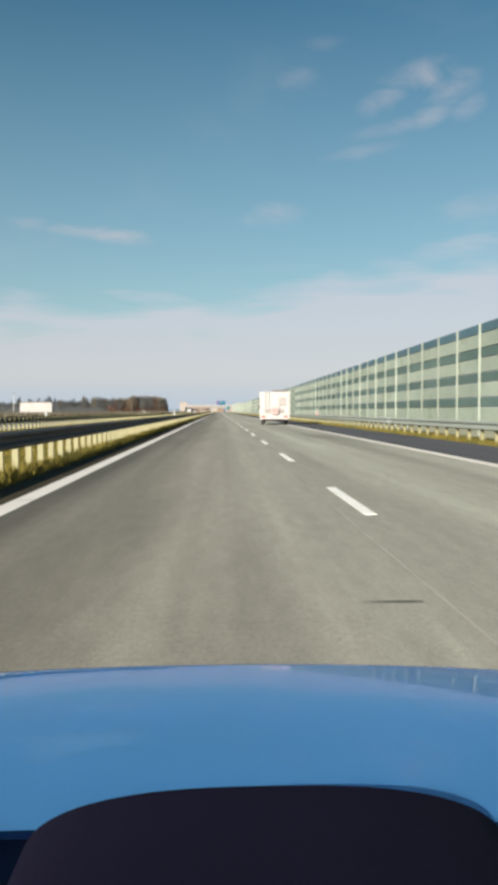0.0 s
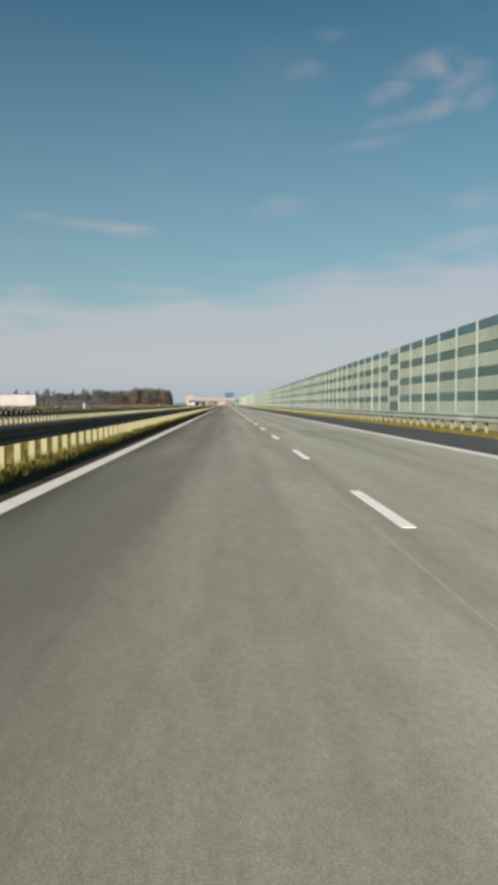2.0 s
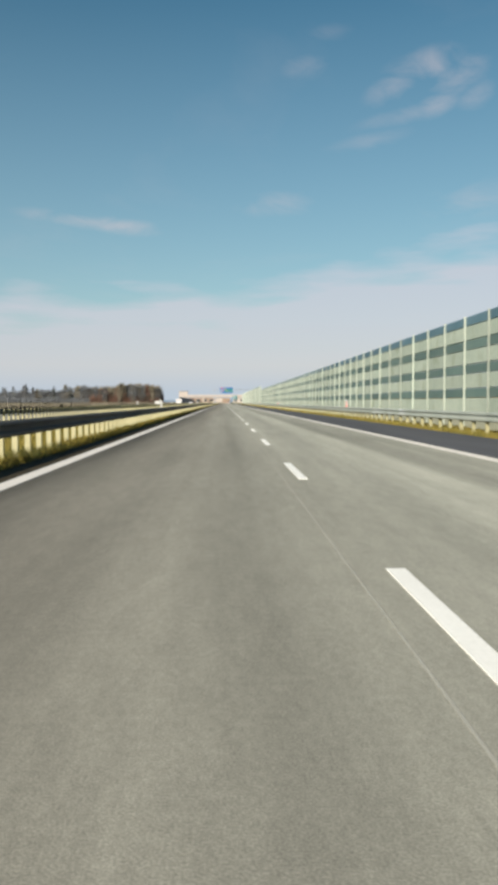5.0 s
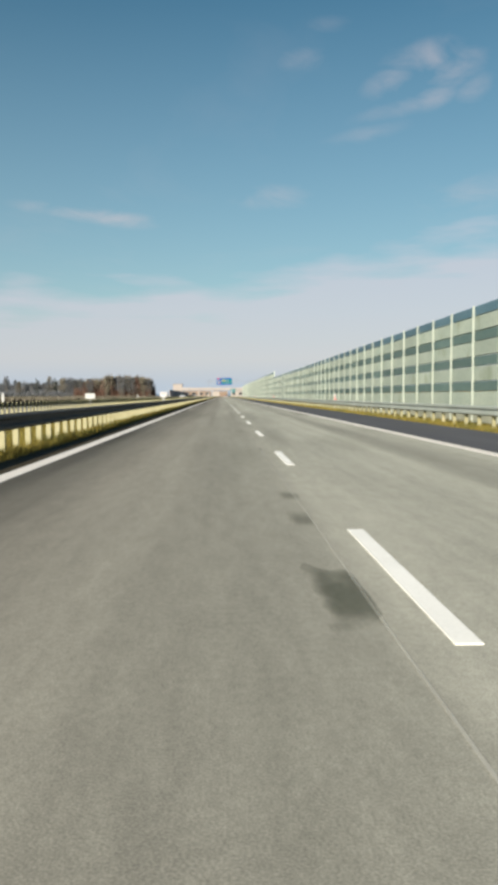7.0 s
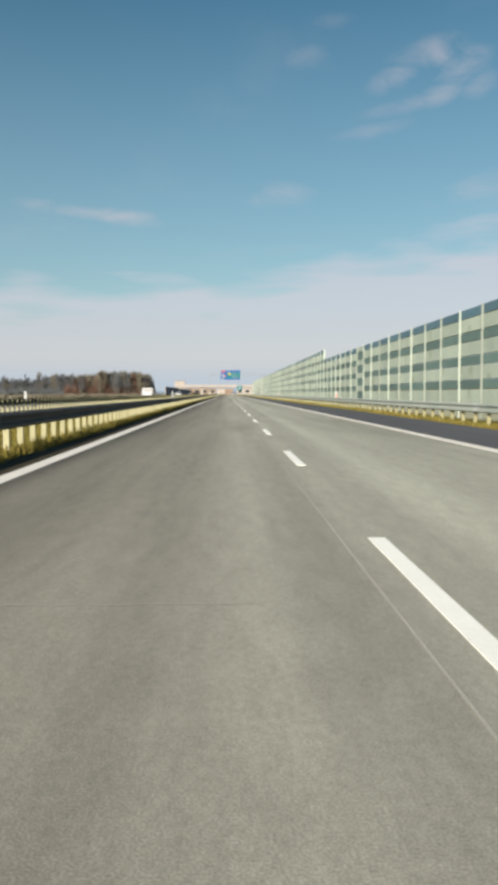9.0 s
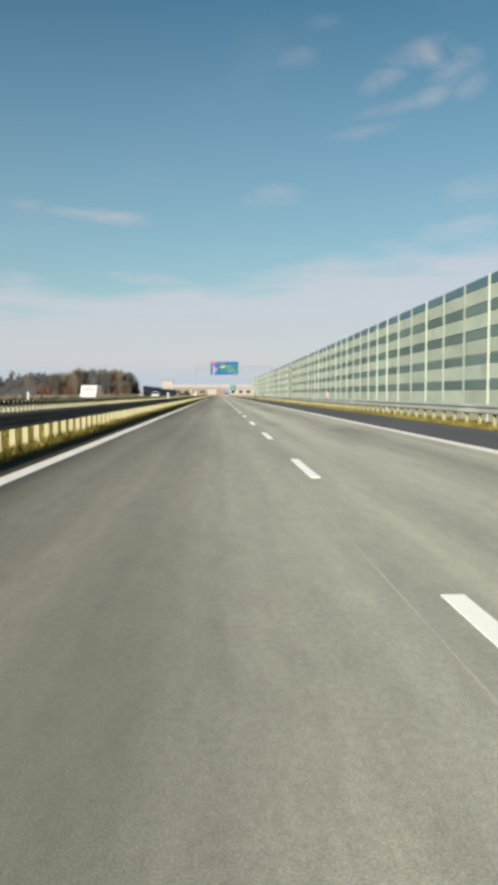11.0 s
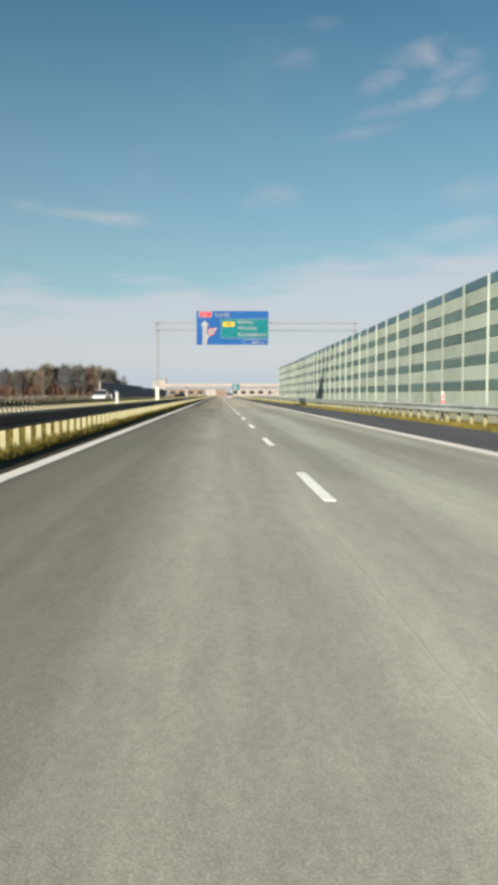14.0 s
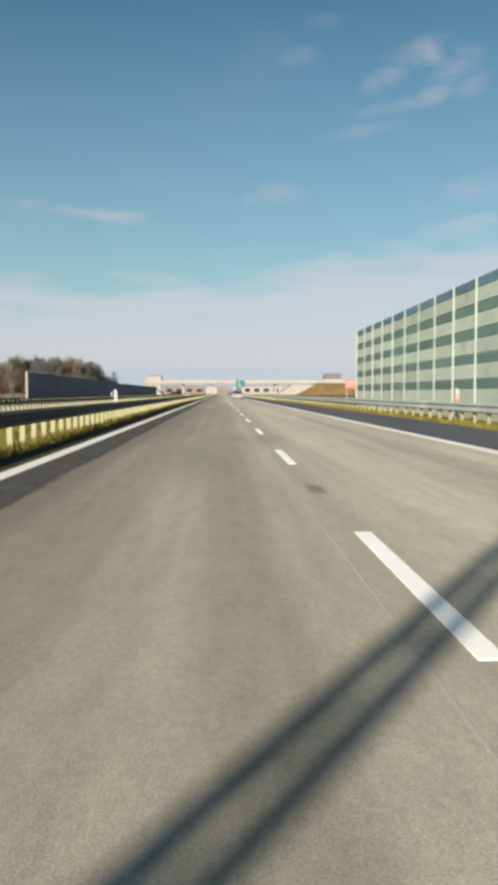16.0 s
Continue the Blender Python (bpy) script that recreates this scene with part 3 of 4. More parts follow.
PLINTH = mesh_of("plinth", block(-0.07, 0.07, 0.07, BAY - 0.07, -0.3, 0.60, 0.01), FOOTWALL)


def h_post(height):
    bm = bmesh.new()
    box(bm, -0.09, -0.075, -0.024, 0.024, -0.3, height)
    box(bm, 0.075, 0.09, -0.04, 0.04, -0.3, height)
    box(bm, -0.075, 0.075, -0.006, 0.006, -0.3, height)
    return mesh_of("barrier_post", bm, BARPOST)


POST_LOW, POST_TALL = h_post(4.49), h_post(5.46)
DOORS = (112.0, 357.0, 480.5)
first = END_Y - BAY * math.ceil((END_Y - START) / BAY)
bays = int(round((END_Y - first) / BAY))
section = None
for i in range(bays):
    y = first + i * BAY
    tall = y > STEP_Y
    if section is None or i % 10 == 0 or (tall and not was_tall):
        section = thing("noise_barrier", ("tall noise barrier section with five dark and five pale green bands" if tall else
                        "noise barrier section with four dark and pale green bands"), "noise barrier", (XB, y, 0), "noise barrier sections")
        base = y
    was_tall = tall
    dy = y - base
    part("post", POST_TALL if tall else POST_LOW, None, section).location = (-0.02, dy, 0)
    part("plinth", PLINTH, None, section).location = (0.0, dy, 0)
    z = 0.606
    swap = any(abs(y + BAY / 2 - d) < BAY / 2 for d in DOORS)
    for k in range(5 if tall else 4):
        lower, upper = (PANEL_LD, PANEL_DP) if swap else (PANEL_L, PANEL_D)
        part("panel", lower, None, section).location = (0.0, dy, z)
        z += ROW_L
        if k == (4 if tall else 3) and not swap:
            upper = PANEL_T
        part("panel", upper, None, section).location = (0.0, dy, z)
        z += ROW_D
part("post", POST_TALL, None, section).location = (-0.02, END_Y - base, 0)

# ---------------------------------------------------------------- guard rails
def w_beam(y0, y1, side):
    """Corrugated rail with its hollow face on the road side (side -1: road to the left)."""
    s = side
    line = [(0.00, 0.0), (0.075, 0.035), (0.075, 0.085), (0.0, 0.125), (0.0, 0.185), (0.075, 0.225), (0.075, 0.275), (0.0, 0.31)]
    outer = [(s * x, 0.39 + z) for x, z in line]
    inner = [(s * (x - 0.012), 0.39 + z) for x, z in line]
    return extruded(outer + inner[::-1], y0, y1)


def c_post():
    """A sigma post standing on the ground."""
    bm = bmesh.new()
    box(bm, -0.055, 0.055, -0.05, -0.044, -0.2, 0.66)
    box(bm, -0.055, -0.048, -0.044, 0.03, -0.2, 0.66)
    box(bm, 0.048, 0.055, -0.044, 0.03, -0.2, 0.66)
    return mesh_of("post", bm, POST)


RAIL_POST = c_post()


def guard_rail(x, side, step, y0, y1, label, length=48.0, beam=STEEL):
    y = y0
    while y < y1 - 1:
        e = min(y + length, y1)
        g = thing("guard_rail", label, "guard rail", (x, y, 0), "guard rail sections")
        part("beam", w_beam(0.0, e - y - 0.01, side), beam, g)
        n = int((e - y) / step)
        if y < END:
            for k in range(n):
                p = part("post", RAIL_POST, None, g)
                p.location = (-side * 0.10, (k + 0.5) * step, 0)
        else:
            bm = bmesh.new()
            for k in range(n):
                box(bm, -side * 0.15, -side * 0.05, (k + 0.5) * step - 0.04, (k + 0.5) * step + 0.04, -0.2, 0.66)
            tagged(part("posts", bm, POST, g), kind="stuff")
        y = e


# both median rails carry their shade in the beam colour
guard_rail(-4.95, 1, 1.0, START, 1000, "steel guard rail on close posts in the median grass, coloured for its shaded side", beam=SHADESTEEL)
guard_rail(-12.95, -1, 1.0, START, 1000, "steel guard rail beside the opposite carriageway, coloured for its shaded side", beam=SHADESTEEL)
guard_rail(7.2, -1, 1.4, START, 1000, "dull galvanised steel guard rail beyond the hard shoulder", beam=RAILGREY)


# ---------------------------------------------------------------- delineators
def delineator(x, y, foot, band, reflector, reach=0.42):
    d = thing("delineator_post", "white plastic delineator post with a faded red band" if band else "plain white plastic delineator post behind the guard rail",
              "delineator", (x, y, foot), "delineator posts")
    top = 1.20 - foot
    part("body", extruded([(-0.06, 0), (0.06, 0), (0.06, top - 0.14), (0.03, top - 0.04), (-0.06, top)], -0.025, 0.025), WHITE, d)
    if band:
        part("red_band", block(-0.064, 0.064, -0.029, 0.029, top - band - 0.24, top - band), FADED, d, "faded red band")
    if reflector:
        part("reflector", block(-0.025, 0.025, -0.034, -0.028, top - 0.30, top - 0.20), LAMP, d, "small red reflector")
    if foot > 0.2:
        part("bracket", block(min(0.0, reach), max(0.0, reach), 0.026, 0.05, 0.03, 0.09, 0.004), STEEL, d, "steel bracket to the rail post")


for k in range(8):
    delineator(7.55, 74 + 71.7 * k, -0.02, 0.38, True)
for k in range(1, 10):
    delineator(-5.35, 72.85 * k - 2.3, 0.53, 0.24 if k == 2 else 0, False)
for k in range(9):
    delineator(-13.2, 55.4 + 72.85 * k, 0.53, 0, False, 0.20)


# ---------------------------------------------------------------- sign gantry
GY = 540.1
gantry = thing("sign_gantry", "galvanised lattice gantry spanning the carriageway above the traffic", "gantry", (0, GY, 0))
XL, XR, ZC0, ZC1 = -6.10, 10.2, 6.32, 6.93


def slim_leg(x):
    """A ladder mast: two pairs of tubes with battens between them."""
    bm = bmesh.new()
    w, d = 0.10, 0.05
    for u in (-w, w):
        for y in (-d, d):
            tube(bm, (x + u, y, 0.3), (x + u, y, ZC1 + 0.12), 0.034, 8)
    for k in range(16):
        z = 0.55 + 0.40 * k
        sg = 1 if k % 2 else -1
        for y in (-d, d):
            tube(bm, (x - sg * w, y, z), (x + sg * w, y, z + 0.40), 0.010, 5)
    for z in (ZC0, ZC1):
        box(bm, x - 0.16, x + 0.16, -0.25, 0.25, z - 0.025, z + 0.025, 0.006)
    return bm


part("leg", slim_leg(XL), LEGS, gantry, "slim laced steel leg in the median")
part("leg", slim_leg(XR), LEGS, gantry, "slim laced steel leg behind the noise barrier")
part("leg_casing", block(XL - 0.14, XL + 0.14, -0.095, 0.095, 0.3, 1.70, 0.02), CONCRETE, gantry, "white casing round the foot of the leg")
for x in (XL, XR):
    part("footing", block(x - 0.5, x + 0.5, -0.5, 0.5, -0.3, 0.55, 0.04), CONCRETE, gantry, "concrete footing")
for z in (ZC0, ZC1):
    for y in (-0.2, 0.2):
        part("chord", rod((XL, y, z), (XR, y, z), 0.026, 6), GREY, gantry)
bm = bmesh.new()
n = 26
for i in range(n):
    a, b = XL + (XR - XL) * i / n, XL + (XR - XL) * (i + 1) / n
    up = i % 2
    for y in (-0.2, 0.2):
        tube(bm, (a, y, ZC0 if up else ZC1), (b, y, ZC1 if up else ZC0), 0.005, 5)
    tube(bm, (a, -0.2, ZC0), (b, 0.2, ZC0), 0.006, 5)
part("bracing", bm, GREY, gantry, "thin diagonal bracing")

SX0, SX1, SZ0, SZ1 = -2.85, 3.05, 5.12, 7.88
SW, SH = SX1 - SX0, SZ1 - SZ0
sign = thing("direction_sign", "large blue motorway sign with green panel, hung on a gantry", "road sign", (SX0, GY - 0.32, SZ0))


def rounded(x0, x1, z0, z1, r, y0, y1, seg=5):
    prof = []
    for cx, cz, a0 in ((x1 - r, z1 - r, 0), (x0 + r, z1 - r, 90), (x0 + r, z0 + r, 180), (x1 - r, z0 + r, 270)):
        for i in range(seg + 1):
            a = radians(a0 + 90 * i / seg)
            prof.append((cx + r * math.cos(a), cz + r * math.sin(a)))
    return extruded(prof, y0, y1)


def text_mesh(name, words, size, mat):
    cu = bpy.data.curves.new(name, "FONT")
    cu.body, cu.size, cu.extrude = words, size, 0.002
    tmp = bpy.data.objects.new(name, cu)
    scene.collection.objects.link(tmp)
    bpy.context.view_layer.update()
    me = bpy.data.meshes.new_from_object(tmp.evaluated_get(bpy.context.evaluated_depsgraph_get()))
    bpy.data.objects.remove(tmp)
    bpy.data.curves.remove(cu)
    me.name = name
    me.materials.clear()
    me.materials.append(mat)
    return me


def lettering(words, parent, x, z, height, mat, y=-0.045, width=None):
    """Words whose capitals are so high, their left foot at x, z on the sign's face."""
    me = text_mesh("lettering", words, height / 0.70, mat)
    ob = part("lettering", me, None, parent, "the words " + words)
    w = max(v.co.x for v in me.vertices)
    ob.matrix_basis = pose(x, y, z, 90, 0, 0) @ Matrix.Diagonal(((width / w) if width else 1, 1, 1, 1))
    return ob


board = part("board", rounded(0, SW, 0, SH, 0.06, 0.0, 0.05), BLUE, sign, "blue sign board")
part("border", rounded(-0.03, SW + 0.03, -0.03, SH + 0.03, 0.08, 0.006, 0.03), FILM, sign, "white edge of the board")
panel = part("green_panel", rounded(0.60 * SW - 0.30 * SW + 0.04 * SW, SW - 0.03, 0.20 * SH, 0.76 * SH, 0.05, -0.014, 0.0), GREEN, sign, "green inset panel for an exit")
part("panel_border", rounded(0.34 * SW - 0.022, SW - 0.01, 0.20 * SH - 0.02, 0.76 * SH + 0.02, 0.06, -0.010, -0.004), FILM, sign)
part("route_shield", rounded(0.045 * SW, 0.205 * SW, 0.82 * SH, 0.97 * SH, 0.03, -0.018, 0.0), RED, sign, "red motorway number plate")
part("shield_border", rounded(0.038 * SW, 0.212 * SW, 0.81 * SH, 0.98 * SH, 0.03, -0.012, -0.004), FILM, sign)
lettering("A1", sign, 0.083 * SW, 0.848 * SH, 0.10 * SH, FILM)
lettering("Łódź", sign, 0.26 * SW, 0.835 * SH, 0.115 * SH, FILM, width=0.20 * SW)
part("route_plate", rounded(0.365 * SW, 0.525 * SW, 0.535 * SH, 0.675 * SH, 0.03, -0.034, -0.014), YELLOW, sign, "yellow road number plate")
lettering("789", sign, 0.395 * SW, 0.562 * SH, 0.085 * SH, BLACK, width=0.10 * SW)
lettering("Kalety", sign, 0.57 * SW, 0.63 * SH, 0.105 * SH, FILM, width=0.215 * SW)
lettering("Woźniki", sign, 0.57 * SW, 0.445 * SH, 0.105 * SH, FILM, width=0.265 * SW)
lettering("Koziegłowy", sign, 0.57 * SW, 0.262 * SH, 0.105 * SH, FILM, width=0.40 * SW)
part("distance_border", rounded(0.655 * SW, SW, 0.0, 0.165 * SH, 0.03, -0.006, 0.0), FILM, sign)
part("distance_panel", rounded(0.662 * SW, SW - 0.03, 0.012, 0.155 * SH, 0.03, -0.016, -0.004), BLUE, sign, "blue distance panel")
lettering("500 m", sign, 0.76 * SW, 0.035 * SH, 0.085 * SH, FILM, width=0.17 * SW)
# lane arrow with a ramp to the right
bm = bmesh.new()
for x0, x1 in ((0.085, 0.112), (0.118, 0.145)):
    box(bm, x0 * SW, x1 * SW, -0.012, 0.0, 0.02, 0.60 * SH)
pts = [(0.062, 0.54), (0.066, 0.60), (0.115, 0.72), (0.164, 0.60), (0.168, 0.54), (0.145, 0.59), (0.085, 0.59)]
vs = [bm.verts.new((x * SW, -0.012, z * SH)) for x, z in pts]
bm.faces.new(vs)
part("lane_arrow", bm, FILM, sign, "white arrow straight ahead")
bm = bmesh.new()
for (xa, za), (xb, zb) in (((0.135, 0.17), (0.185, 0.34)), ((0.185, 0.34), (0.265, 0.47))):
    d = Vector(((xb - xa) * SW, 0, (zb - za) * SH))
    nrm = Vector((-d.z, 0, d.x)).normalized() * 0.085
    a, b = Vector((xa * SW, -0.010, za * SH)), Vector((xb * SW, -0.010, zb * SH))
    bm.faces.new([bm.verts.new(q) for q in (a - nrm, b - nrm, b + nrm, a + nrm)])
tip = Vector((0.285 * SW, -0.0105, 0.505 * SH))
back = Vector((-0.080 * SW, 0, -0.130 * SH)).normalized() * 0.24
side = Vector((-back.z, 0, back.x)) * 0.62
bm.faces.new([bm.verts.new(q) for q in (tip, tip + back - side, tip + back + side)])
part("ramp_arrow", bm, FILM, sign, "white ramp branching to the right")
disc = bmesh.new()
bmesh.ops.create_cone(disc, cap_ends=True, segments=28, radius1=0.30, radius2=0.30, depth=0.012, matrix=Matrix.Translation((0.205 * SW, -0.022, 0.385 * SH)) @ Matrix.Rotation(radians(90), 4, "X"))
limit = part("limit_ring", disc, RED, sign, "red ring of a speed limit")
disc = bmesh.new()
bmesh.ops.create_cone(disc, cap_ends=True, segments=28, radius1=0.235, radius2=0.235, depth=0.012, matrix=Matrix.Translation((0.205 * SW, -0.032, 0.385 * SH)) @ Matrix.Rotation(radians(90), 4, "X"))
part("limit_face", disc, FILM, sign)
lettering("60", sign, 0.180 * SW, 0.338 * SH, 0.085 * SH, BLACK, width=0.052 * SW)
for x in (0.2, 0.5, 0.8):
    part("hanger", block(x * SW - 0.04, x * SW + 0.04, 0.05, 0.13, 0.1, SH - 0.1), STEEL, sign, "steel hanger behind the board")


# ---------------------------------------------------------------- vehicles
def wheel(parent, x, y, r, w, name="wheel"):
    bm = bmesh.new()
    bmesh.ops.create_cone(bm, cap_ends=True, segments=28, radius1=r, radius2=r, depth=w, matrix=Matrix.Translation((x, y, r)) @ Matrix.Rotation(radians(90), 4, "Y"))
    bmesh.ops.bevel(bm, geom=[e for e in bm.edges if len(e.link_faces) == 2 and any(len(f.verts) > 4 for f in e.link_faces)], offset=0.03, segments=2, affect="EDGES")
    ty = part(name, bm, RUBBER, parent, "black tyre", True)
    bm = bmesh.new()
    bmesh.ops.create_cone(bm, cap_ends=True, segments=20, radius1=r * 0.62, radius2=r * 0.5, depth=w + 0.02, matrix=Matrix.Translation((x, y, r)) @ Matrix.Rotation(radians(90), 4, "Y"))
    part("rim", bm, RIM, ty, "grey steel rim")


def camper_van(x, y):
    c = thing("camper_van", "cream white camper van with a rear ladder and striped board", "camper van", (x, y, 0))
    w = 1.13
    # living box with an overcab, side outline in y-z
    part("body", side_extruded([(0.0, 0.46), (0.0, 2.50), (0.10, 2.62), (4.3, 2.66), (5.35, 2.60), (5.45, 2.25), (4.9, 1.95), (4.1, 1.88), (4.1, 0.50)], -w, w, 0.03), VANWHITE, c)
    part("cab", side_extruded([(4.14, 0.42), (4.14, 1.86), (4.95, 1.90), (5.45, 1.25), (6.2, 1.05), (6.3, 0.42)], -0.98, 0.98, 0.04), VANWHITE, c)
    part("windscreen", side_extruded([(4.98, 1.86), (5.46, 1.27), (5.50, 1.28), (5.03, 1.88)], -0.85, 0.85), GLASS, c)
    for s in (-1, 1):
        x0, x1 = sorted((s * 0.975, s * 0.99))
        part("cab_window", block(x0, x1, 4.35, 5.05, 1.30, 1.78, 0.004), GLASS, c, "dark cab side window")
        x0, x1 = sorted((s * (w - 0.005), s * (w + 0.02)))
        part("side_window", block(x0, x1, 0.75, 1.35, 1.45, 2.10, 0.01), GLASS, c, "dark side window")
        part("side_window", block(x0, x1, 2.5, 3.3, 1.50, 2.05, 0.01), GLASS, c, "dark side window")
        part("mirror", block(min(s * 1.0, s * 1.28), max(s * 1.0, s * 1.28), 5.2, 5.3, 1.25, 1.62, 0.03), BLACK, c, "black wing mirror")
        wheel(c, s * 0.90, 1.35, 0.33, 0.22)
        wheel(c, s * 0.86, 5.35, 0.33, 0.22)
        lx = s * 0.84
        part("tail_light", block(lx - 0.13, lx + 0.13, -0.035, 0.0, 0.59, 0.69, 0.01), LAMP, c, "red tail light")
        part("indicator", block(lx - 0.13, lx + 0.13, -0.03, 0.0, 0.70, 0.73, 0.01), AMBER, c, "amber indicator")
        part("vent", block(s * 0.52 - 0.21, s * 0.52 + 0.21, -0.012, 0.0, 0.92, 1.24, 0.004), ROOF, c, "grey louvre panel")
        for k in range(5):
            part("vent_slat", block(s * 0.52 - 0.20, s * 0.52 + 0.20, -0.03, -0.012, 0.95 + k * 0.06, 0.97 + k * 0.06), VANWHITE, c)
        part("mudflap", block(s * 0.90 - 0.13, s * 0.90 + 0.13, 0.90, 0.92, 0.12, 0.5), BLACK, c, "black mudflap")
    part("bumper", block(-w + 0.03, w - 0.03, -0.06, 0.2, 0.43, 0.56, 0.03), VANWHITE, c)
    part("underbody", block(-0.9, 0.9, 0.25, 4.2, 0.28, 0.515), BLACK, c, "dark underbody")
    part("rear_window", rounded(0.36, 0.80, 1.55, 2.12, 0.05, -0.02, 0.0), SKYGLASS, c, "rear window coloured pale for the sky it reflects")
    part("rear_window_frame", rounded(0.32, 0.84, 1.51, 2.16, 0.07, -0.012, 0.0), ROOF, c, "grey window frame")
    # ladder
    lad = part("ladder", rod((-0.72, -0.09, 1.35), (-0.72, -0.09, 2.75), 0.016, 6), STEEL, c, "steel ladder up the back")
    part("rail", rod((-0.44, -0.09, 1.35), (-0.44, -0.09, 2.75), 0.016, 6), STEEL, lad)
    for k in range(5):
        part("rung", rod((-0.72, -0.09, 1.45 + k * 0.27), (-0.44, -0.09, 1.45 + k * 0.27), 0.014, 6), STEEL, lad)
    # carrier with a red and white board
    rack = part("carrier", rod((-0.42, -0.16, 1.42), (0.42, -0.16, 1.42), 0.016, 6), STEEL, c, "steel bicycle carrier")
    for xx in (-0.3, 0.3):
        part("arm", rod((xx, -0.16, 0.92), (xx, -0.16, 1.42), 0.014, 6), STEEL, rack)
        part("bracket", rod((xx, -0.16, 0.95), (xx, 0.0, 0.95), 0.014, 6), STEEL, rack)
    bd = part("warning_board", block(-0.25, 0.25, -0.20, -0.185, 0.84, 1.30, 0.004), WHITE, c, "square red and white striped board")
    for k in range(-2, 3):
        bm = bmesh.new()
        o = k * 0.17
        poly = [(-0.25, -0.25 + o), (0.25, 0.25 + o), (0.25, 0.335 + o), (-0.25, -0.165 + o)]
        poly = [(px_, min(max(pz_, -0.225), 0.225)) for px_, pz_ in poly]
        if abs(poly[0][1] - poly[3][1]) + abs(poly[1][1] - poly[2][1]) < 0.03:
            bm.free()
            continue
        bm.faces.new([bm.verts.new((q[0], -0.203, 1.07 + q[1])) for q in poly])
        part("stripe", bm, FADED, bd, "red stripe")
    part("number_plate", block(-0.26, 0.26, -0.075, -0.06, 0.46, 0.55), WHITE, c, "white number plate")
    part("roof_box", block(-0.15, 0.95, 0.25, 1.3, 2.66, 2.78, 0.03), ROOF, c, "grey rooflight box")
    part("grab_bar", rod((-0.1, -0.03, 2.28), (0.2, -0.03, 2.28), 0.012, 6), STEEL, c)
    return c


van = camper_van(2.72, 60.8)
van.scale = (1.0, 1.0, 0.95)
van.rotation_euler = (0, 0, radians(-3.5))


def small_car(x, y, turn, label, mat, lights):
    c = thing("car", label, "car", (x, y, 0), "", turn)
    part("body", side_extruded([(0, 0.30), (0.02, 0.85), (0.35, 0.95), (1.6, 0.98), (3.0, 0.92), (4.1, 0.72), (4.2, 0.30)], -0.87, 0.87, 0.05), mat, c)
    part("cabin", side_extruded([(0.25, 0.94), (0.75, 1.42), (1.9, 1.46), (2.9, 0.92)], -0.72, 0.72, 0.06), GLASS, c, "dark glazed cabin")
    part("roof", side_extruded([(0.72, 1.40), (0.8, 1.47), (1.9, 1.50), (1.95, 1.44)], -0.66, 0.66, 0.02), mat, c)
    part("bumper", block(-0.86, 0.86, -0.06, 0.15, 0.32, 0.55, 0.03), mat, c)
    for s in (-1, 1):
        part("tail_light", block(s * 0.68 - 0.12, s * 0.68 + 0.12, -0.03, 0.05, 0.66, 0.82, 0.01), lights, c, "red tail light")
        wheel(c, s * 0.76, 0.75, 0.31, 0.2)
        wheel(c, s * 0.76, 3.35, 0.31, 0.2)
    part("number_plate", block(-0.26, 0.26, -0.075, -0.06, 0.4, 0.5), WHITE, c, "white number plate")
    return c


small_car(-19.0, 600.0, 180, "white car coming on the opposite carriageway", CARWHITE, LAMP).scale = (1.15, 1.15, 1.2)
small_car(1.8, 675.0, 0, "silver hatchback car driving far ahead in the lane", CARSILVER, LAMP)


def box_van(x, y):
    """A van that comes the other way, its front towards the camera."""
    c = thing("van", "white delivery van on the opposite carriageway", "van", (x, y, 0))
    part("body", side_extruded([(0.0, 0.95), (0.55, 1.15), (1.05, 1.95), (1.3, 2.05), (4.9, 2.05), (5.0, 0.35), (0.05, 0.35)], -0.95, 0.95, 0.05), CARWHITE, c)
    part("windscreen", side_extruded([(0.62, 1.30), (0.93, 1.78), (0.90, 1.80), (0.58, 1.31)], -0.72, 0.72), SKYGLASS, c, "windscreen coloured pale for the sky it reflects")
    for s in (-1, 1):
        x0, x1 = sorted((s * 0.94, s * 0.965))
        part("side_window", block(x0, x1, 1.1, 1.9, 1.2, 1.8, 0.01), GLASS, c, "dark side window")
        part("headlight", block(s * 0.72 - 0.14, s * 0.72 + 0.14, -0.02, 0.1, 0.68, 0.88, 0.02), WHITE, c, "clear headlight")
        wheel(c, s * 0.84, 0.95, 0.33, 0.2)
        wheel(c, s * 0.84, 4.0, 0.33, 0.2)
    part("bumper", block(-0.93, 0.93, -0.06, 0.2, 0.35, 0.58, 0.03), BLACK, c, "dark bumper")
    return c


box_van(-19.0, 479.0).scale = (1.15, 1.15, 1.1)

# ---------------------------------------------------------------- the car at the start of the drive
LOW = 0.84
own = thing("blue_car", "blue car with glossy bonnet and dark arched dashboard hood", "car", (-1.506, 0.32, 0))
own.scale = (1.0, 1.0, LOW)
bm = bmesh.new()
nx, ny = 36, 48
rows = []
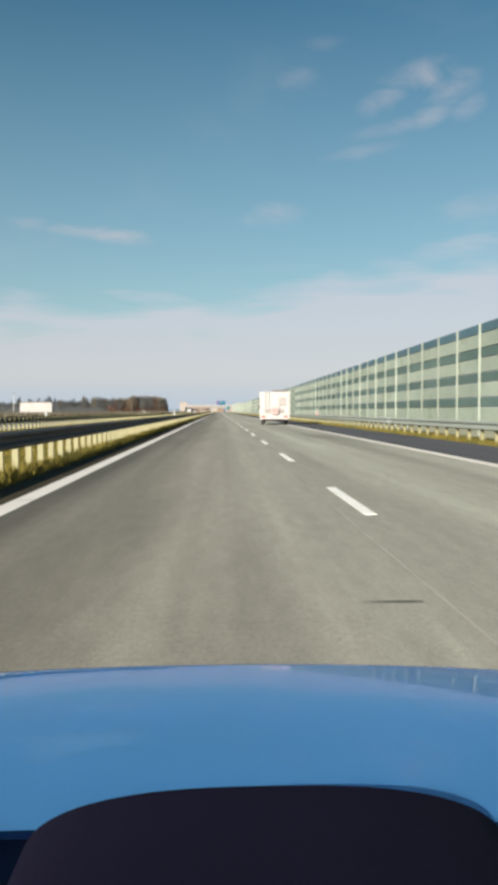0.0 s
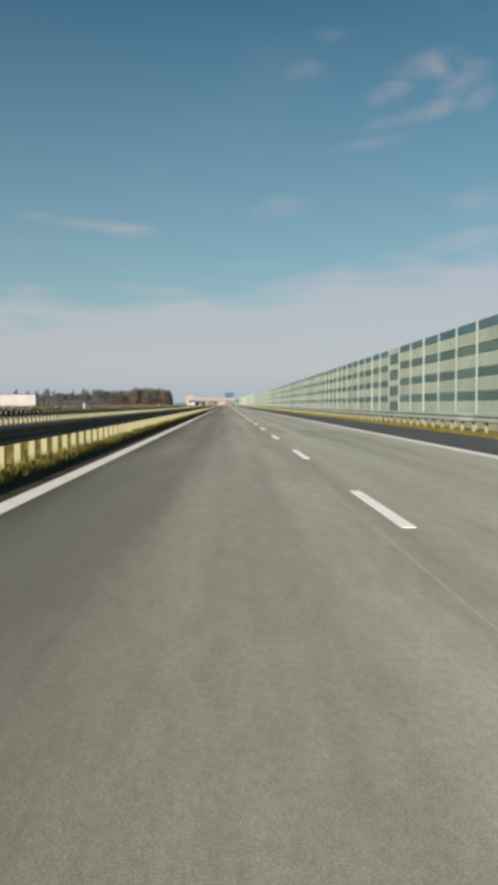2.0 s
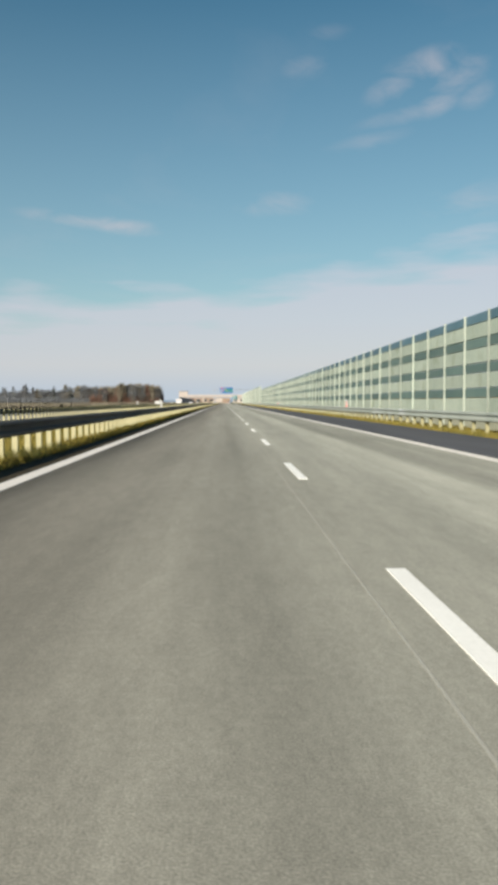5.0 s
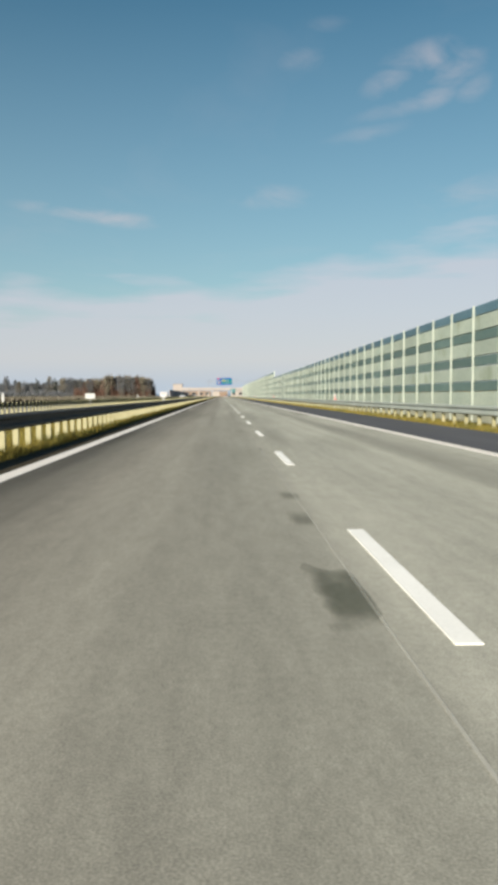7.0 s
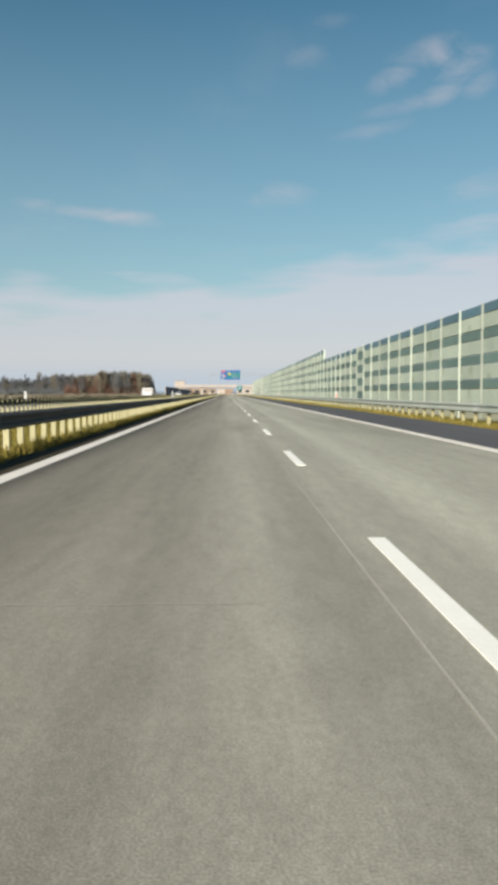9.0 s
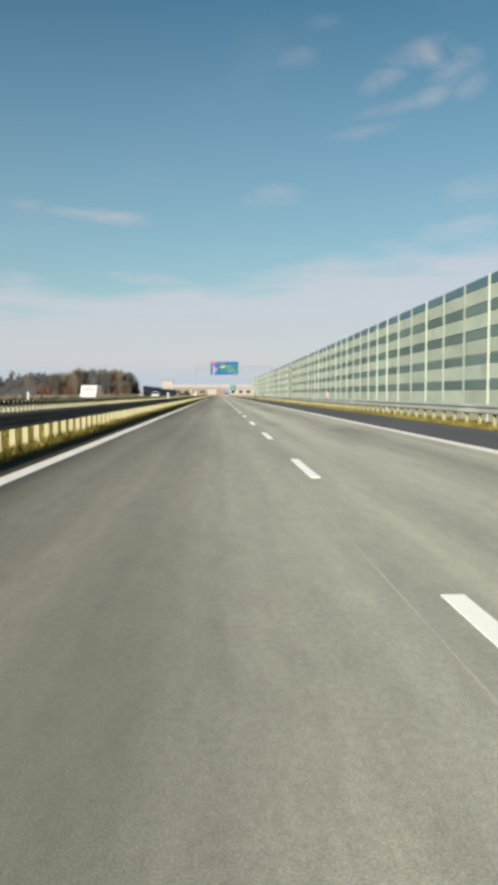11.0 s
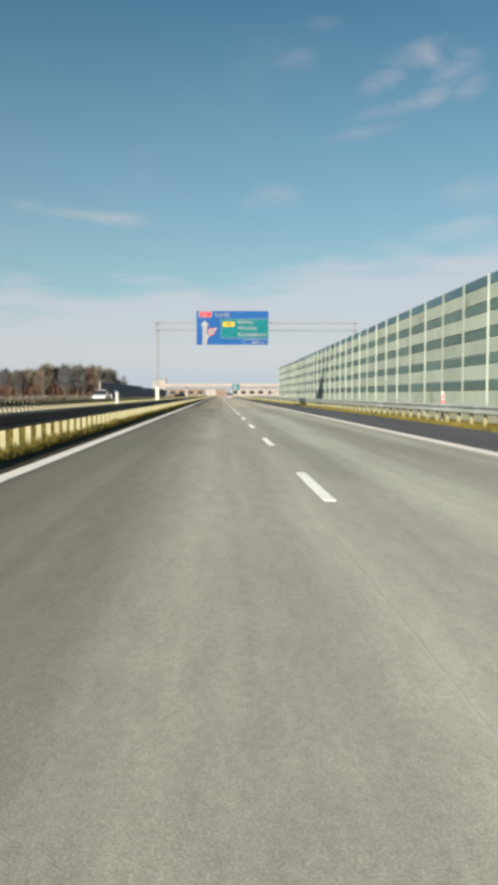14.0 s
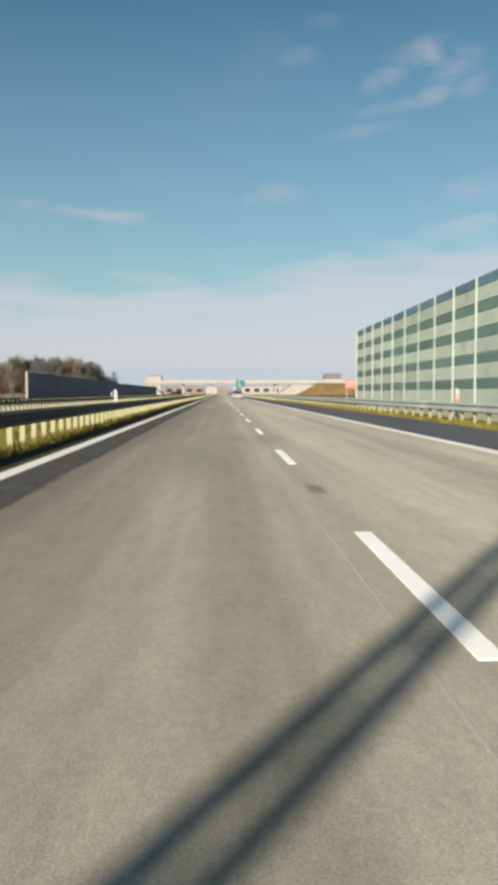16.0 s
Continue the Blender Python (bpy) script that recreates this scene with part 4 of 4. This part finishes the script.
for j in range(ny + 1):
    v = j / ny
    y = 0.858 + 0.862 * v
    row = []
    for i in range(nx + 1):
        u = -1 + 2 * i / nx
        half = 0.79 - 0.06 * v ** 3
        z = 0.576 - 0.012 * (y - 0.95) - 0.145 * max(0.0, y - 1.05) ** 2 - 6.0 * max(0.0, y - 1.555) ** 2
        z -= (0.018 + 0.020 * v) * abs(u) ** 2.2
        row.append(bm.verts.new((u * half, y, z / LOW)))
    rows.append(row)
for j in range(ny):
    for i in range(nx):
        bm.faces.new((rows[j][i], rows[j][i + 1], rows[j + 1][i + 1], rows[j + 1][i]))
bmesh.ops.solidify(bm, geom=bm.faces[:], thickness=-0.02)
bmesh.ops.recalc_face_normals(bm, faces=bm.faces)
part("bonnet", bm, CARBLUE, own, "glossy blue bonnet reflecting the sky", True)
for s in (-1, 1):
    x0, x1 = sorted((s * 0.80, s * 0.86))
    part("fender", side_extruded([(0.9, 0.20), (0.9, 0.58), (1.4, 0.56), (1.62, 0.46), (1.76, 0.30), (1.74, 0.20)], x0, x1, 0.02), CARBLUE, own)
    part("door", side_extruded([(-0.6, 0.20), (-0.6, 0.60), (0.88, 0.59), (0.88, 0.20)], x0, x1, 0.02), CARBLUE, own)
    part("rear_side", side_extruded([(-1.9, 0.25), (-1.85, 0.62), (-0.62, 0.60), (-0.62, 0.20)], x0, x1, 0.02), CARBLUE, own)
    part("headlight", block(s * 0.58 - 0.16, s * 0.58 + 0.16, 1.66, 1.77, 0.28, 0.36, 0.02), GLASS, own, "clear headlight")
    wheel(own, s * 0.72, 1.20, 0.29, 0.17)
    wheel(own, s * 0.72, -1.2, 0.29, 0.17)
    part("seat", side_extruded([(-0.85, 0.28), (-1.0, 0.72), (-0.9, 0.74), (-0.72, 0.45), (-0.25, 0.44), (-0.25, 0.28)], s * 0.38 - 0.23, s * 0.38 + 0.23, 0.03), SEATCLOTH, own, "dark cloth seat")
part("front_bumper", block(-0.80, 0.80, 1.64, 1.81, 0.16, 0.29, 0.04), CARBLUE, own)
part("rear_deck", block(-0.79, 0.79, -1.9, -1.05, 0.40, 0.60, 0.04), CARBLUE, own)
part("floor_pan", block(-0.79, 0.79, -1.85, 1.6, 0.14, 0.20), BLACK, own, "dark floor pan")
prof = []
for i in range(41):
    a = math.pi * i / 40
    cx, cz = math.cos(a), math.sin(a)
    prof.append((0.051 + 0.263 * math.copysign(abs(cx) ** 0.77, cx), (0.540 + 0.084 * abs(cz) ** 0.77) / LOW))
prof += [(-0.19, 0.45), (0.29, 0.45)]
part("instrument_hood", extruded(prof, 0.56, 0.85), PLASTIC, own, "dark arched hood over the instruments", False)
part("dashboard", side_extruded([(0.50, 0.40), (0.50, 0.58), (0.66, 0.625), (0.84, 0.635), (0.86, 0.40)], -0.78, 0.78, 0.02), PLASTIC, own, "dark dashboard")
part("scuttle", block(-0.76, 0.76, 0.865, 0.93, 0.46, 0.54, 0.01), BLACK, own, "black scuttle panel")

# ---------------------------------------------------------------- far side: left barrier, overpass, buildings
LX, LY = -29.0, 665.0
LPAN = mesh_of("grey_panel", block(-0.06, 0.06, 0.08, 3.92, 0.004, 0.816, 0.012), SHADEWALL)
LPOST_H, LPOST_L = mesh_of("post", block(-0.08, 0.08, -0.07, 0.07, -0.2, 4.14), SHADEWALL), mesh_of("post", block(-0.08, 0.08, -0.07, 0.07, -0.2, 3.74), SHADEWALL)
LPOST_END = mesh_of("end_post", block(-0.14, 0.14, -0.10, 0.10, -0.2, 4.2, 0.01), CREAM)
section = None
for i in range(60):
    y = LY + i * 4.0
    high = i < 26
    if i % 10 == 0:
        section = thing("noise_barrier", "grey blue noise barrier section beside the opposite carriageway", "noise barrier", (LX, y, 0), "far barrier sections")
    dy = (i % 10) * 4.0
    part("post", LPOST_END if i == 0 else LPOST_H if high else LPOST_L, None, section, "pale end post" if i == 0 else "").location = (0, dy, 0)
    for k in range(5):
        p = part("panel", LPAN, None, section)
        p.location, p.scale = (0, dy, 0.02 + k * 0.82 * (1 if high else 0.9)), (1, 1, 1 if high else 0.9)

OY = 1050.0
bridge = thing("overpass", "cream concrete overpass crossing far above the motorway", "bridge", (0, OY, 0))
part("deck", extruded([(-48, 6.5), (-48, 8.0), (105, 8.0), (105, 6.5)], 0, 11), CREAM, bridge)
part("parapet", block(-48, 105, -0.3, 0.0, 7.0, 9.0), CREAM, bridge, "pale parapet")
part("parapet", block(-48, 105, 11.0, 11.3, 7.0, 9.0), CREAM, bridge, "pale parapet")
for x in (-24, -6.5, 14, 34):
    for y in (2.5, 8.5):
        part("pier", block(x - 0.7, x + 0.7, y - 0.7, y + 0.7, -0.5, 6.5, 0.08), CREAM, bridge, "concrete pier")
part("abutment", extruded([(34, -0.3), (44, 5.88), (60, 5.88), (60, -0.3)], -3, 14), CREAM, bridge, "sloping pale abutment")
part("abutment", extruded([(-36, -0.3), (-43, 5.88), (-48, 5.88), (-48, -0.3)], -2, 13), CREAM, bridge, "sloping pale abutment")

# approach embankment of the overpass, and the low bank beside the road
def bank(name, label, line, x0, x1, steps):
    """A ridge drawn along x from x0 to x1; line gives (dy, share of the height)."""
    bm = bmesh.new()
    prev = None
    for j in range(steps + 1):
        x = x0 + (x1 - x0) * j / steps
        f = min(1.0, (x - x0) / 14.0)
        cur = []
        for dy, share in line:
            n = noise.noise(Vector((x * 0.06, dy * 0.1, 2.0)))
            cur.append(bm.verts.new((x + 0.8 * n, OY + dy + 1.2 * n, share * f * (7.6 + 0.5 * n) - 0.25)))
        if prev:
            for k in range(len(line) - 1):
                bm.faces.new((prev[k], prev[k + 1], cur[k + 1], cur[k]))
        prev = cur
    bmesh.ops.recalc_face_normals(bm, faces=bm.faces)
    return setting(name, bm, BANK, label, "embankment", True)


bank("embankment", "brown grassy embankment that carries the road to the overpass",
     ((-22, 0.0), (-15, 0.38), (-8, 0.78), (-2, 1.0), (13, 1.0), (30, 0.0)), 46, 330, 60)


def house(x, y, w, d, h, roof, label, wall=PLASTER, floors=2, cols=5):
    b = thing("building", label, "building", (x, y, 0))
    wl = part("wall", block(-w / 2, w / 2, 0, d, -0.3, h), wall, b)
    if roof > 0:
        part("roof", side_extruded([(-0.6, h), (d / 2, h + roof), (d + 0.6, h), (d + 0.6, h + 0.25), (d / 2, h + roof + 0.3), (-0.6, h + 0.25)], -w / 2 - 0.5, w / 2 + 0.5), ROOF, b, "grey pitched roof")
    else:
        part("roof", block(-w / 2 - 0.2, w / 2 + 0.2, -0.2, d + 0.2, h + 0.004, h + 0.5), ROOF, b, "flat grey roof edge")
    for f in range(floors):
        for c in range(cols):
            cx = -w / 2 + w * (c + 0.5) / cols
            cz = h * (f + 0.5) / floors
            wn = part("window", block(cx - w / cols * 0.3, cx + w / cols * 0.3, -0.06, 0.0, cz - h / floors * 0.25, cz + h / floors * 0.25), ROOF, b)
            part("pane", block(cx - w / cols * 0.26, cx + w / cols * 0.26, -0.08, -0.06, cz - h / floors * 0.2, cz + h / floors * 0.2), GLASS, wn)
    return b


house(-109.2, 480, 18.5, 7, 6.2, 0, "long white flat-roofed warehouse beyond the fields", floors=0, cols=0)
mast = thing("lamp_mast", "tall pale lamp mast beside the white warehouse", "lamp post", (-121.7, 478, 0))
part("pole", rod((0, 0, -0.3), (0, 0, 11.5), 0.16, 8, 0.09), CONCRETE, mast)
part("lamp_head", block(-0.7, 0.7, -0.2, 0.2, 11.5, 11.8, 0.05), ROOF, mast, "flat lamp head")
house(-53, 1190, 11, 12, 14.5, 0, "pale cream office block far beyond the overpass", CREAM, 0, 0)
house(-31, 1230, 34, 16, 6.6, 0, "factory hall beyond the overpass, coloured as the shade beneath it", UNDERBRIDGE, 1, 4)
house(-8, 1215, 9, 14, 6.2, 0, "small cream hall far beyond the overpass", CREAM, 0, 0)
house(1.5, 1290, 11, 12, 6.4, 0, "low brown shed far beyond the overpass", UNDERBRIDGE, 0, 0)
house(36, 1260, 50, 18, 7.0, 0, "wide pale warehouse far beyond the overpass", CREAM, 1, 6)
house(84, 1150, 12, 10, 11.5, 4.0, "house with a grey roof behind the embankment", PLASTER, 3, 3)

# red board on two posts past the end of the barrier
rb = thing("notice_board", "faded red notice board on two posts in the verge", "sign", (12.1, 627, 0.45))
part("board", rounded(-0.65, 0.65, 1.05, 1.95, 0.05, 0.0, 0.03), FADED, rb, "faded red board")
for k in range(2):
    part("bar", block(-0.45, 0.40 - 0.2 * k, -0.008, 0.0, 1.60 - 0.28 * k, 1.70 - 0.28 * k), WHITE, rb, "plain white bar")
for x in (-0.45, 0.45):
    part("post", rod((x, 0.06, -0.6), (x, 0.06, 1.9), 0.03, 8), STEEL, rb)
# small kilometre plate by the far guard rail of the median
km = thing("distance_plate", "small white plate on a post beside the median guard rail", "sign", (-12.5, 299.5, -0.02))
part("plate", rounded(-0.42, 0.42, 0.78, 1.24, 0.03, 0.0, 0.02), WHITE, km, "greyish white plate")
part("post", rod((0, 0.04, -0.3), (0, 0.04, 1.2), 0.025, 8), STEEL, km)
# far direction sign beside the road
fs = thing("direction_sign", "green direction sign on posts far down the verge", "road sign", (6.4 + 3.0, 957, 2.4))
part("board", rounded(-2.1, 2.1, 1.4, 5.0, 0.1, 0.0, 0.05), GREEN, fs, "green sign board")
for k in range(3):
    part("bar", block(-1.5, 1.2 - 0.4 * k, -0.012, 0.0, 2.0 + k * 1.0, 2.35 + k * 1.0), WHITE, fs, "plain white bar")
for x in (-1.5, 1.5):
    part("post", rod((x, 0.12, -2.6), (x, 0.12, 5.0), 0.07, 8), STEEL, fs)


# ---------------------------------------------------------------- trees
def limb_tree(rnd, height, kind):
    """Trunk and a crown of fine twigs (bare) or layered sprays (evergreen)."""
    tb = bmesh.new()
    tube(tb, (0, 0, -0.3), (0, 0, height * 0.55), 0.22, 7, 0.13)
    cb = bmesh.new()
    tips = []
    if kind == "bare":
        tube(tb, (0, 0, height * 0.55), (rnd.uniform(-.4, .4), rnd.uniform(-.4, .4), height * 0.93), 0.13, 6, 0.03)
        for i in range(5):
            a = rnd.uniform(0, math.tau)
            r = rnd.uniform(0.3, 1.3)
            foot, top = Vector((math.cos(a) * r * 0.4, math.sin(a) * r * 0.4, -0.3)), Vector((math.cos(a) * r * 1.5, math.sin(a) * r * 1.5, height * rnd.uniform(0.62, 0.9)))
            tube(tb, foot, top, rnd.uniform(0.07, 0.13), 5, 0.025)
        for i in range(30):
            z = height * rnd.uniform(0.08, 0.84)
            a = rnd.uniform(0, math.tau)
            l = (height - z) * rnd.uniform(0.20, 0.34) + 0.8
            e = Vector((math.cos(a) * l * 0.84, math.sin(a) * l * 0.84, z + l * rnd.uniform(0.75, 1.25)))
            tube(tb, (0, 0, z), e, 0.05, 4, 0.012)
            tips.append((Vector((0, 0, z)), e))
        for p0, p1 in tips:
            for k in range(95):
                b = p0.lerp(p1, rnd.uniform(0.1, 1.0))
                d = Vector((rnd.gauss(0, 0.34), rnd.gauss(0, 0.34), rnd.uniform(0.5, 1.3))).normalized() * rnd.uniform(0.7, 2.6)
                sd = d.cross(Vector((rnd.uniform(-1, 1), rnd.uniform(-1, 1), 0.2))).normalized() * rnd.uniform(0.010, 0.026)
                cb.faces.new([cb.verts.new(q) for q in (b - sd, b + sd, b + d)])
    else:
        tube(tb, (0, 0, height * 0.55), (0, 0, height * 0.97), 0.13, 6, 0.02)
        for k in range(620):
            f = rnd.uniform(0, 1) ** 0.8
            z = height * (0.14 + 0.86 * f)
            r = (1 - f) * height * 0.19 + 0.15
            a = rnd.uniform(0, math.tau)
            rr = r * rnd.uniform(0.35, 1.0)
            b = Vector((math.cos(a) * rr, math.sin(a) * rr, z))
            d = Vector((math.cos(a), math.sin(a), rnd.uniform(-0.5, 0.15))) * rnd.uniform(0.4, 0.9)
            sd = d.cross(Vector((0, 0, 1))).normalized() * rnd.uniform(0.15, 0.3)
            cb.faces.new([cb.verts.new(q) for q in (b - sd, b + sd, b + d)])
    return tb, cb


rnd = random.Random(5)
MODELS = []
for i in range(8):
    kind = "bare" if i != 4 else "evergreen"
    hgt = rnd.uniform(12.5, 16.0)
    tb, cb = limb_tree(rnd, hgt, kind)
    crown = NEEDLE if kind != "bare" else (RUST if i == 1 else (OLIVE if i in (3, 5) else HAZETWIG))
    MODELS.append((mesh_of("trunk", tb, BARK), mesh_of("crown", cb, crown), kind if i != 1 else "russet"))
LABELS = {"bare": "bare grey brown winter tree at the wood's edge", "russet": "bare russet twigged tree at the wood's edge", "evergreen": "dark green conifer in the wood"}
for i in range(296):
    if i < 86:
        x = -77 - 330 * rnd.random() ** 1.15
        y = 1083 + rnd.uniform(0, 60) + rnd.uniform(0, 50) * (i % 2)
        pick = (0, 0, 2, 2, 4, 6, 6, 7, 7)
    elif i < 156:
        x = -80 - 140 * rnd.random()
        y = 1060 + rnd.uniform(0, 60)
        pick = (0, 0, 2, 3, 4, 6, 7, 7)
    else:
        x = -63 - 66 * rnd.random()
        y = 945 + rnd.uniform(0, 50)
        pick = (1, 3, 3, 5, 5, 5, 0, 7) if x > -100 else (1, 1, 3, 5, 0)
    tm, cm, kind = MODELS[rnd.choice(pick)]
    s = rnd.uniform(1.20, 1.40) * (0.94 + 0.12 * math.sin(x * 0.11 + 2 * math.sin(x * 0.023)))
    if x > -88:
        s *= 0.9
    tr = thing("tree", LABELS[kind], "tree", (x, y, -0.1), "trees of the wood", rnd.uniform(0, 360))
    tr.scale = (s, s, s * rnd.uniform(0.92, 1.08))
    part("trunk", tm, None, tr)
    part("crown", cm, None, tr)


# undergrowth and the depth of the wood behind its edge
def thicket(name, label, count, x0, span, y0, depth, low, high, width, mat, seed):
    rs = np.random.RandomState(seed)
    ux = x0 - span * rs.rand(count) ** 1.1
    uy = y0 + depth * rs.rand(count)
    swell = 0.86 + 0.14 * np.sin(ux * 0.13 + np.sin(ux * 0.031) * 4)
    foot = (rs.rand(count) ** 0.8) * low
    uh = foot + (high * (0.35 + 0.65 * rs.rand(count)) * swell - foot) * (0.3 + 0.7 * rs.rand(count))
    ua = rs.rand(count) * math.tau
    uw = width * (0.5 + rs.rand(count))
    uv = np.empty((count, 3, 3))
    uv[:, 0] = np.stack([ux - np.cos(ua) * uw, uy - np.sin(ua) * uw, foot - 0.2], 1)
    uv[:, 1] = np.stack([ux + np.cos(ua) * uw, uy + np.sin(ua) * uw, foot - 0.2], 1)
    uv[:, 2] = np.stack([ux + rs.randn(count) * 0.6, uy + rs.randn(count) * 0.6, uh], 1)
    me = bpy.data.meshes.new(name)
    me.from_pydata(uv.reshape(-1, 3).tolist(), [], [(3 * i, 3 * i + 1, 3 * i + 2) for i in range(count)])
    me.materials.append(mat)
    return tagged(new(name, me), label, "shrubs" if high < 8 else "wood", kind="stuff")


thicket("undergrowth", "dark bare undergrowth along the foot of the wood", 45000, -72, 345, 1058, 50, 3.0, 11.0, 0.16, HAZETWIG, 9)
thicket("russet_brush", "russet brush and saplings under the trees of the wood", 26000, -64, 68, 948, 55, 4.0, 15.5, 0.13, RUST, 21)
thicket("hedge", "low dark scrub along the far edge of the verge", 60000, -41, 9, 40, 1010, 0.25, 1.25, 0.22, OLIVE, 15)
thicket("far_wood", "mass of bare trees behind the wood's edge with haze in their colour", 60000, -80, 420, 1110, 70, 13.0, 19.5, 0.16, HAZETWIG, 12)


# ---------------------------------------------------------------- grass
def tufts(name, label, strips, count, seed):
    """Dry grass blades in strips (x0, x1, y0, y1)."""
    rs = np.random.RandomState(seed)
    area = np.array([(s[1] - s[0]) * (s[3] - s[2]) for s in strips])
    pick = rs.choice(len(strips), count, p=area / area.sum())
    st = np.array(strips)[pick]
    x = st[:, 0] + rs.rand(count) * (st[:, 1] - st[:, 0])
    y = st[:, 2] + rs.rand(count) * (st[:, 3] - st[:, 2])
    keep = 0.5 + 0.5 * np.sin(y * 0.9 + 2.0 * np.sin(x * 3.0 + y * 0.23))
    h = (0.05 + 0.14 * rs.rand(count)) * (0.70 + 0.35 * keep)
    a = rs.rand(count) * math.tau
    w = 0.007 + 0.012 * rs.rand(count)
    lean = h * 0.6
    b = rs.rand(count) * math.tau
    v = np.empty((count, 3, 3))
    v[:, 0] = np.stack([x - np.cos(a) * w, y - np.sin(a) * w, np.full(count, -0.03)], 1)
    v[:, 1] = np.stack([x + np.cos(a) * w, y + np.sin(a) * w, np.full(count, -0.03)], 1)
    v[:, 2] = np.stack([x + np.cos(b) * lean, y + np.sin(b) * lean, h], 1)
    me = bpy.data.meshes.new(name)
    me.from_pydata(v.reshape(-1, 3).tolist(), [], [(3 * i, 3 * i + 1, 3 * i + 2) for i in range(count)])
    me.materials.append(BLADE)
    return tagged(new(name, me), label, "grass", kind="stuff")


tufts("grass", "dry yellow grass under the median guard rail", [(-5.4, -4.35, 0, END), (-5.4, -4.35, 0, END), (-6.6, -5.4, 0, END)], 290000, 3)
tufts("grass", "olive dry grass across the wide median", [(-12.9, -6.6, 20, END + 120)], 90000, 6)
tufts("grass", "dry yellow grass under the right hand guard rail", [(6.55, 8.1, 0, END)], 150000, 4)

# ---------------------------------------------------------------- lane dashes
DASH = mesh_of("lane_dash", block(-0.06, 0.06, 0.0, 2.85, -0.02, 0.006), PAINT)
for k in range(-4, 110):
    part("lane_dash", DASH, None, road).location = (0.0, 8.21 + 8.6 * k, 0)
